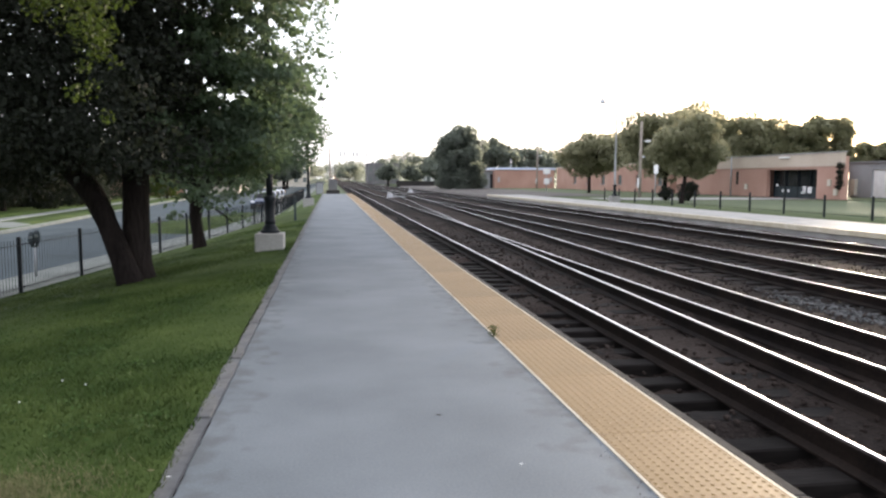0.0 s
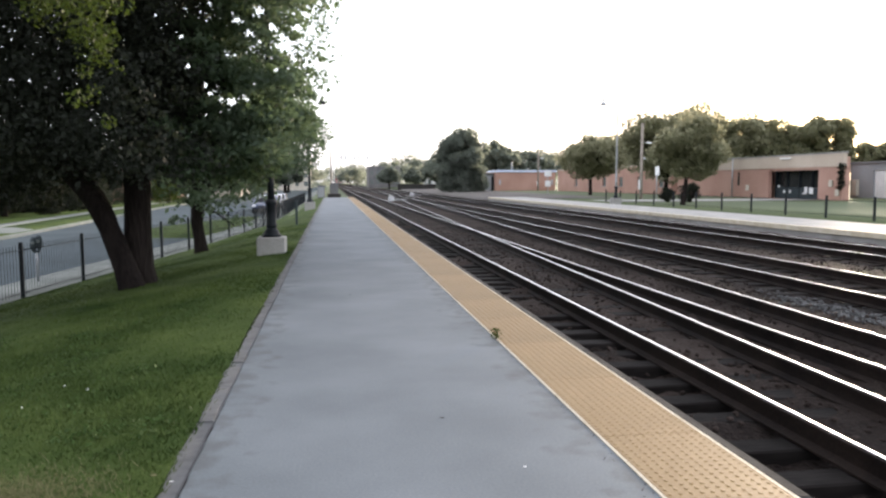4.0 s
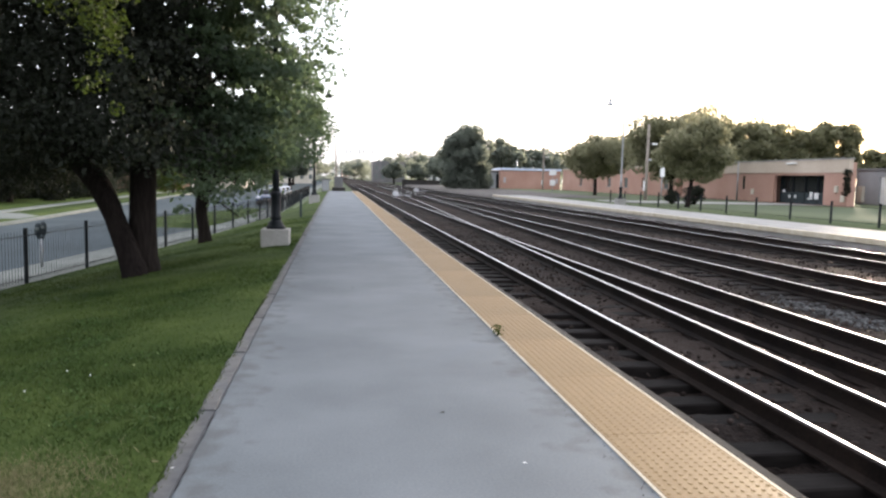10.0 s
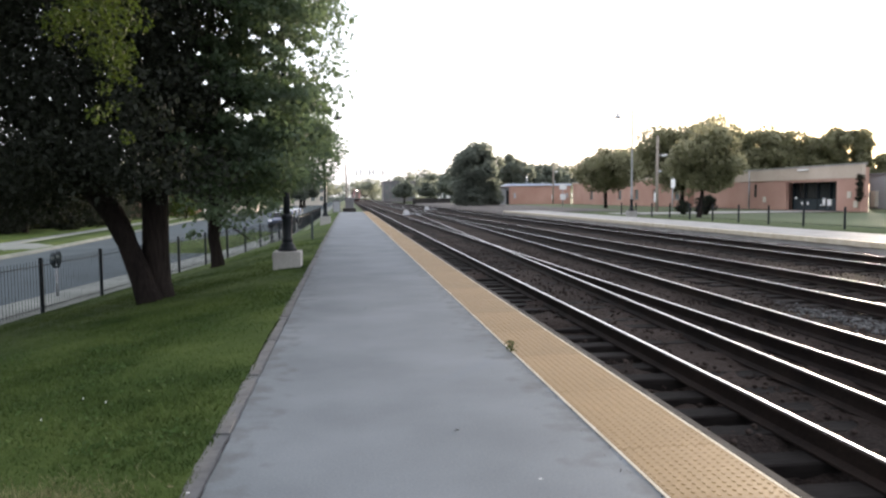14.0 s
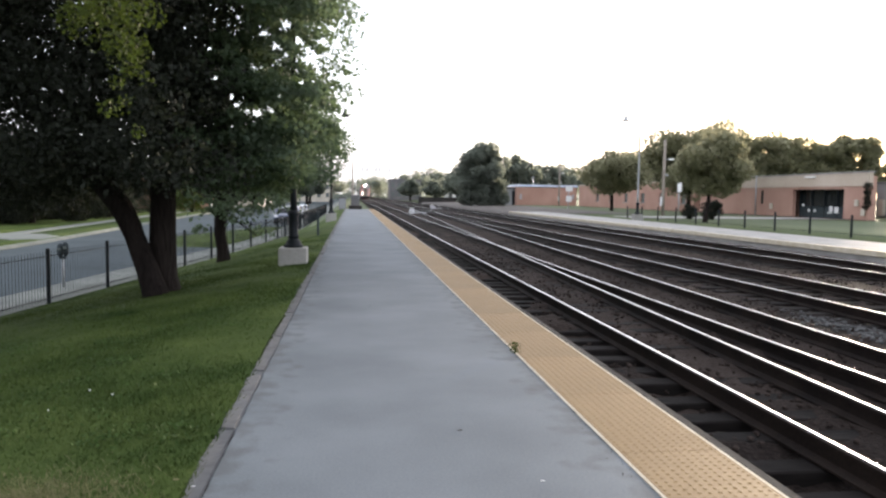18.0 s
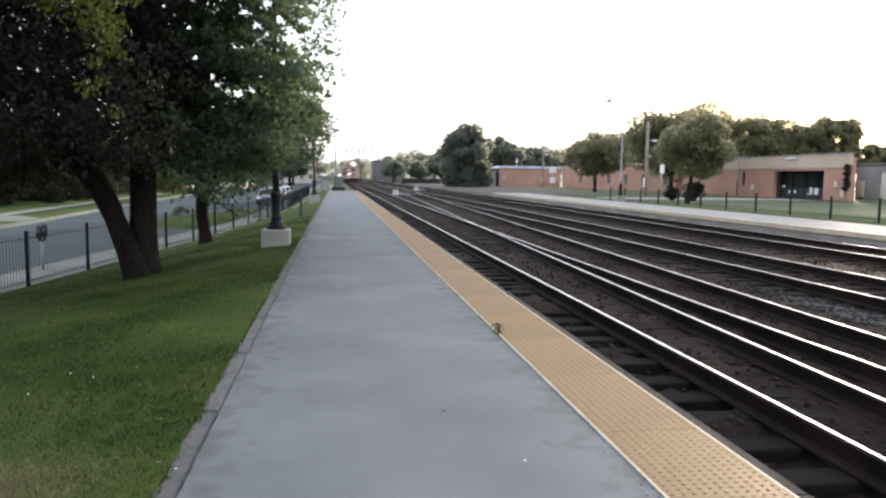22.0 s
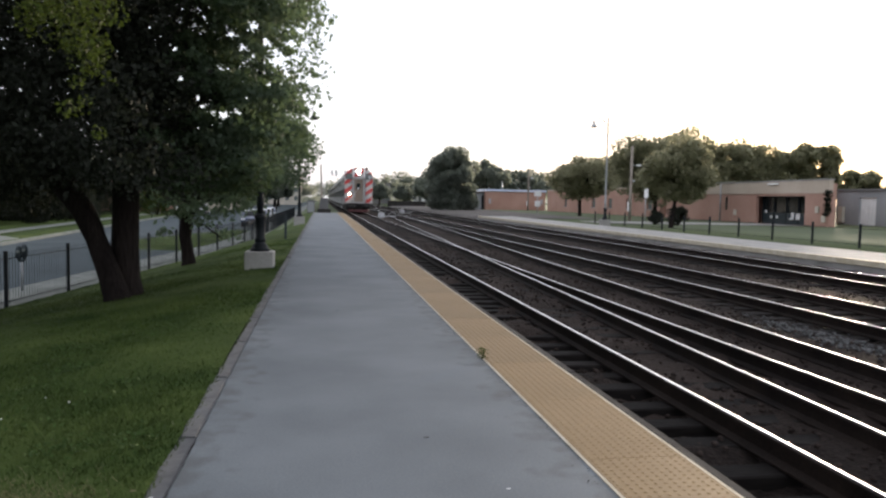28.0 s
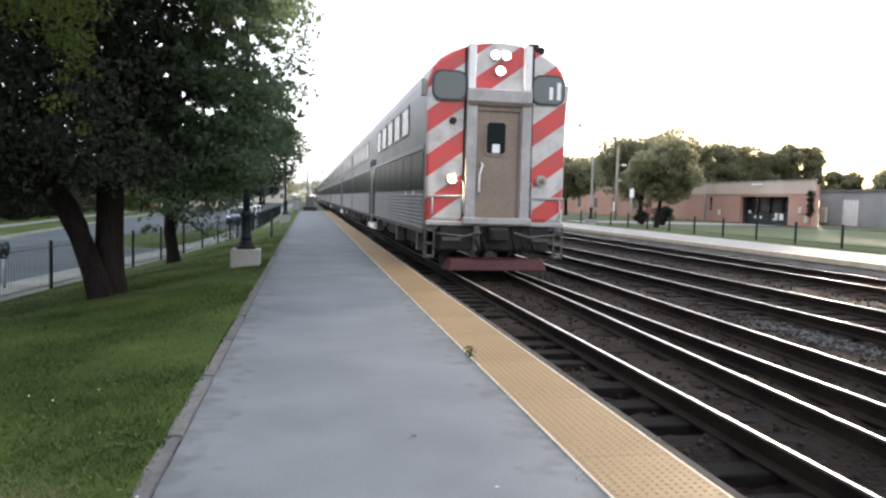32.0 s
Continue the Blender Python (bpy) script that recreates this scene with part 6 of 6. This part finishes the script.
def tree_line():
    rng = np.random.default_rng(77)
    n = 42000
    a = np.radians(rng.uniform(-52, 62, n))
    r = rng.uniform(330, 470, n)
    top = 4.0 + 3.2 * np.sin(a * 37) * np.sin(a * 11 + 1) + 1.5 * np.sin(a * 83)
    z = rng.uniform(-0.5, 1, n) * np.maximum(top, 1.5)
    keep = (z > -1) & ~((np.abs(np.sin(a) * r - 8) < 9) & (np.cos(a) > 0))
    pts = np.stack([np.sin(a) * r, np.cos(a) * r, z], 1)[keep]
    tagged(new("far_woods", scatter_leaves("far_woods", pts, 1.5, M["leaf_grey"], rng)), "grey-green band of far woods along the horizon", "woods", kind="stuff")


tree_line()


# ---- tactile panels, kerb stones, nosing, ties ----
def platform_pieces():
    bm = bmesh.new()
    w, ln = 0.575, 1.216
    box(bm, 0, 0, -0.03, w, ln, 0.005)
    for i in range(11):
        for j in range(24):
            x, y = 0.0265 + 0.0522 * i, 0.0253 + 0.0507 * j
            r = [[bm.verts.new((x + q * math.cos(k * math.pi / 3), y + q * math.sin(k * math.pi / 3), z)) for k in range(6)] for q, z in ((0.0125, 0.005), (0.008, 0.0076))]
            for k in range(6):
                bm.faces.new((r[0][k], r[0][(k + 1) % 6], r[1][(k + 1) % 6], r[1][k]))
            bm.faces.new(r[1])
    me = mesh_of("tactile_panel", bm, M["tactile"])
    for i in range(70):
        part("tactile_panel", me, None, platform, "yellow panel with raised domes" if i == 0 else "", at=(1.483, -12 + 1.22 * i, 0))
    rng = random.Random(3)

    def worn_stone():
        # crumbled edges along both sides
        bm = bmesh.new()
        n = 12
        rows = []
        for i in range(n + 1):
            y = 1.496 * i / n
            a, b = rng.uniform(-0.012, 0.01), 0.116 + rng.uniform(-0.01, 0.004)
            z = -0.003 + rng.uniform(-0.007, 0.005)
            rows.append([bm.verts.new(p) for p in ((a, y, -0.3), (a, y, z - 0.012), (a + 0.014, y, z), (b - 0.014, y, z), (b, y, z - 0.014), (b, y, -0.3))])
        for r, q in zip(rows, rows[1:]):
            for k in range(5):
                bm.faces.new((r[k], r[k + 1], q[k + 1], q[k]))
        bm.faces.new(rows[0])
        bm.faces.new(rows[-1][::-1])
        return mesh_of("kerb_stone", bm, M["curb"])
    stones = [worn_stone() for k in range(6)]
    part("joint", bbox(LEFT + 0.05, -12, -0.3, LEFT + 0.15, 73, -0.02, 0), M["bed"], platform, "dark earth joint beside the kerb stones")
    for i in range(57):
        part("kerb_stone", stones[(i * 5 + i // 6) % 6], None, platform, at=pose(LEFT + rng.uniform(-0.004, 0.003), -12 + 1.5 * i, rng.uniform(-0.008, 0.002), 0, 0, rng.uniform(-0.08, 0.08)))
    me = mesh_of("nosing_block", bbox(0, 0, -0.42, 0.08, 2.99, -0.012, 0.012), M["nosing"])
    for i in range(28):
        part("nosing_block", me, None, platform, at=(2.1, -12 + 3.0 * i, rng.uniform(-0.006, 0.0)))


def lay_ties():
    rng = random.Random(8)
    shapes = [mesh_of("tie", bbox(-1.3, -0.115, -0.2, 1.3, 0.115, 0, 0.012), M["tie"]) for k in range(2)]
    top = RAIL_Z - 0.168
    for key in ("a", "b", "c"):
        t = TRACKS[key]
        n = {"a": 172, "b": 90, "c": 60}[key]
        y = {"a": -11.28, "b": -1.4, "c": 2.6}[key]
        for i in range(n):
            part("tie", shapes[i % 2], None, t, at=pose(rng.uniform(-0.05, 0.05), y + 0.54 * i, top - rng.uniform(0, 0.022), 0, 0, rng.uniform(-2.0, 2.0)))
        bm = bmesh.new()
        yy = y + 0.54 * n
        while yy < 160:
            box(bm, -1.3, yy - 0.115, top - 0.2, 1.3, yy + 0.115, top)
            yy += 0.54
        tagged(part("tie_row", bm, M["tie"], t), kind="stuff")


def ballast_stones():
    rng = np.random.default_rng(6)
    ico = bmesh.new()
    bmesh.ops.create_icosphere(ico, subdivisions=1, radius=1)
    base = np.array([v.co for v in ico.verts])
    tri = np.array([[v.index for v in f.verts] for f in ico.faces])
    ico.free()
    n = 11000
    y = 2.2 + 26 * rng.uniform(0, 1, n) ** 1.4 - np.where(rng.uniform(0, 1, n) < 0.25, rng.uniform(2, 12, n), 0)
    x = rng.uniform(EDGE + 0.03, 13.8, n)
    keep = np.ones(n, bool)
    for c in TRACK_X.values():
        for s in (-0.755, 0.755):
            keep &= np.abs(x - c - s) > 0.11
    def lay(x, y, size, material, name, label):
        n = len(x)
        r = rng.uniform(*size, (n, 1, 1))
        v = base[None] * rng.uniform(0.65, 1.25, (n, 12, 1)) * r * np.array([1, 1, 0.75])
        v[..., 0] += x[:, None]
        v[..., 1] += y[:, None]
        v[..., 2] += (np.array([bed_z(p, q) for p, q in zip(x, y)]) + rng.uniform(0.0, 0.025, n))[:, None]
        f = tri[None] + 12 * np.arange(n)[:, None, None]
        tagged(new(name, raw_mesh(name, v.reshape(-1, 3), f.reshape(-1, 3), material)), label, "ballast", kind="stuff")
    lay(x[keep], y[keep], (0.014, 0.032), M["stone"], "ballast_stones", "dark crushed stone ballast between the rails")
    m = 700
    lay(6.75 + rng.normal(0, 0.22, m), 8.7 + rng.normal(0, 0.9, m), (0.012, 0.034), M["pale_stone"], "pale_gravel", "patch of fresher pale grey gravel between two tracks")


def grass_blades():
    rng = np.random.default_rng(9)
    # dense near the kerb at the platform's near end, thinner all over the bank
    n, m = 105000, 60000
    y = np.concatenate([2.2 + 15 * rng.uniform(0, 1, n) ** 1.7 + rng.normal(0, 0.5, n), rng.uniform(-9, 26, m)])
    x0 = np.array([FENCE + street_x(v) for v in y])
    near = np.maximum(x0[:n], -1.4 - 0.66 * np.abs(y[:n]) - np.abs(rng.normal(0, 0.8, n)))
    x0[:n] = near
    n += m
    x = x0 + (LEFT + 0.03 - x0) * rng.uniform(0, 1, n)
    z = np.array([bank_z(a, b) for a, b in zip(x, y)])
    h = rng.uniform(0.01, 0.036, n)
    a = rng.uniform(0, 2 * math.pi, n)
    w = rng.uniform(0.003, 0.008, n)
    lean = rng.normal(size=(n, 2)) * 0.9 * h[:, None]
    p = np.stack([x, y, z - 0.02], 1)
    side = np.stack([np.cos(a) * w, np.sin(a) * w, np.zeros(n)], 1)
    tip = np.stack([lean[:, 0], lean[:, 1], h + 0.02], 1)
    v = np.stack([p - side, p + side, p + tip], 1).reshape(-1, 3)
    tagged(new("grass", raw_mesh("grass", v, np.arange(3 * n).reshape(n, 3), M["blade"])), "short mown green grass on the lawn bank", "grass", kind="stuff")


def dry_patch():
    rng = np.random.default_rng(19)
    n = 22000
    x = -1.72 + rng.normal(0, 0.27, n)
    y = 3.4 + rng.normal(0, 0.22, n)
    keep = x < LEFT - 0.05
    x, y = x[keep], y[keep]
    n = len(x)
    z = np.array([bank_z(a, b) for a, b in zip(x, y)])
    a = rng.uniform(0, 2 * math.pi, n)
    h = rng.uniform(0.008, 0.03, n)
    p = np.stack([x, y, z - 0.02], 1)
    side = np.stack([np.cos(a), np.sin(a), np.zeros(n)], 1) * 0.003
    tip = np.stack([rng.normal(0, 0.03, n), rng.normal(0, 0.03, n), h + 0.025], 1)
    v = np.stack([p - side, p + side, p + tip], 1).reshape(-1, 3)
    tagged(new("dry_grass", raw_mesh("dry_grass", v, np.arange(3 * n).reshape(n, 3), M["dry"])), "patch of dry straw-coloured grass in the lawn", "grass", kind="stuff")


def clover():
    """Clumps of broad-leaved clover in the lawn, with a few pale flower heads."""
    rng = np.random.default_rng(29)
    pts = []
    for i in range(60):
        cy = rng.uniform(2.6, 9.0)
        cx = rng.uniform(max(-4.2, FENCE), LEFT - 0.12)
        k = rng.integers(25, 90)
        r = rng.uniform(0.05, 0.2)
        pts.append(np.stack([cx + rng.normal(0, r, k), cy + rng.normal(0, r, k), rng.uniform(0.012, 0.04, k)], 1))
    pts = np.concatenate(pts)
    pts = pts[pts[:, 0] < LEFT - 0.03]
    pts[:, 2] += [bank_z(a, b) for a, b in pts[:, :2]]
    tagged(new("clover", scatter_leaves("clover", pts, 0.03, M["clover"], rng, -0.2)), "dark green clover clumps growing in the lawn", "clover", kind="stuff")
    t = thing("clover_flowers", "small pale clover flower heads in the lawn", "flowers")
    head = mesh_of("flower_head", lathe([(0.0, 0.012), (0.004, 0.013), (0.006, 0.018), (0.005, 0.023), (0.0, 0.025)], 7), M["white"])
    for i in range(4):
        x, y = rng.uniform(-2.6, LEFT - 0.1), rng.uniform(3.6, 7.0)
        part("flower_head", head, None, t, at=(x, y, bank_z(x, y)))


dry_patch()
clover()
platform_pieces()
lay_ties()
ballast_stones()
grass_blades()


# ---- small things lying about ----
def weed(at):
    rng = np.random.default_rng(31)
    t = thing("weed", "small green weed growing from the joint beside the tactile strip", "plant", at)
    bm = bmesh.new()
    for k in range(7):
        a = rng.uniform(0, 6.28)
        r, h = rng.uniform(0.02, 0.055), rng.uniform(0.04, 0.1)
        tube(bm, [(0, 0, -0.01), (r * 0.4 * math.cos(a), r * 0.4 * math.sin(a), h * 0.6), (r * math.cos(a), r * math.sin(a), h)], [0.003, 0.0025, 0.001], 5)
    part("stem", bm, M["leaf_lime"], t)
    pts = np.stack([rng.normal(0, 0.026, 60), rng.normal(0, 0.026, 60), rng.uniform(0.01, 0.1, 60)], 1)
    part("leaves", scatter_leaves("leaves", pts, 0.024, M["leaf_lime"], rng, -0.3), None, t)


weed((1.462, 6.5, 0.0))


def moss():
    """Dark specks of moss and dirt that have settled along the pale line."""
    rng = np.random.default_rng(55)
    n = 260
    y = 2.2 + 9 * rng.uniform(0, 1, n) ** 2.2
    x = 1.462 - np.abs(rng.normal(0, 0.028, n) * (1 + np.sin(y * 9))) * np.clip(4.5 / y, 0.3, 1.2)
    a = rng.uniform(0, 6.28, (n, 1)) + np.arange(4) * 1.5708
    r = rng.uniform(0.0008, 0.0045, (n, 1)) * rng.uniform(0.6, 1.3, (n, 4))
    top = np.stack([x[:, None] + r * np.cos(a) * 0.6, y[:, None] + r * np.sin(a) * 0.6, np.full((n, 4), 0.004)], 2)
    foot = np.stack([x[:, None] + r * np.cos(a), y[:, None] + r * np.sin(a), np.full((n, 4), -0.001)], 2)
    v = np.concatenate([foot, top], 1)
    f = []
    for i in range(n):
        b = 8 * i
        f.append(tuple(b + 4 + k for k in range(4)))
        f += [(b + k, b + (k + 1) % 4, b + 4 + (k + 1) % 4, b + 4 + k) for k in range(4)]
    tagged(new("moss", raw_mesh("moss", v.reshape(-1, 3), f, M["bark"])), "dark specks of moss and dirt along the pale platform line", "moss", kind="stuff")


moss()


def litter(name, label, at, size, material, seed):
    """A small crumpled scrap or dead leaf lying flat."""
    rng = random.Random(seed)
    bm = bmesh.new()
    ring = [bm.verts.new((size * (0.7 + 0.5 * rng.random()) * math.cos(k * 0.9), 0.6 * size * (0.7 + 0.5 * rng.random()) * math.sin(k * 0.9), 0.003 + 0.2 * size * rng.random())) for k in range(7)]
    mid = bm.verts.new((0, 0, 0.25 * size))
    for k in range(7):
        bm.faces.new((ring[k], ring[(k + 1) % 7], mid))
    bmesh.ops.solidify(bm, geom=list(bm.faces), thickness=0.003)
    ob = part(name, bm, material, at=at)
    tagged(ob, label, "litter")


litter("dead_leaf", "small dark dead leaf lying on the platform", (0.64, 4.33, 0.0), 0.02, M["bark"], 1)
litter("paper_scrap", "small pale paper scrap lying on the platform", (0.94, 3.5, 0.0), 0.012, M["white"], 2)
litter("paper_scrap", "small pale paper scrap lying on the kerb stones", (-0.776, 3.55, 0.012), 0.013, M["white"], 3)
litter("dead_leaf", "yellow fallen leaf lying beside the kerb", (-0.872, 3.62, 0.02), 0.022, M["dry"], 4)
litter("dead_leaf", "small dark dead leaf lying on the platform", (0.2, 9.4, 0.0), 0.018, M["bark"], 5)


# ---- what moves ----
def motions():
    # the train comes on at a steady pace along the nearest track
    for i, car_ob in enumerate(TRAIN):
        walk(car_ob, [(t, pose(TRACK_X["a"] + 0.06, 15.15 + 16.3 * (32 - t) + CAR_LEN * i, RAIL_Z)) for t in (0, 8, 16, 24, 28, 30, 32)])
    # its two ditch lamps flash in turn, every two seconds
    for side, bulb in FLASHERS:
        walk(bulb, [(0.4 * k, pose(side * 0.97, -0.03, 2.0, 0, 0, 360 * (0.4 * k - 30.12) / 1.98 + (180 if side > 0 else 0))) for k in range(81)])
    # the white car drives down the street towards and past the camera, along the far kerb
    rows = []
    for t in (0, 8, 16, 24, 28, 29, 30, 30.5, 31, 31.5, 32):
        y = 51.7 + 20 * (31 - t)
        rows.append((t, pose(far_kerb(y) + 1.35, y, STREET_Z + 0.03, 0, 0, 3)))
    walk(MOVING_CAR, rows)


motions()
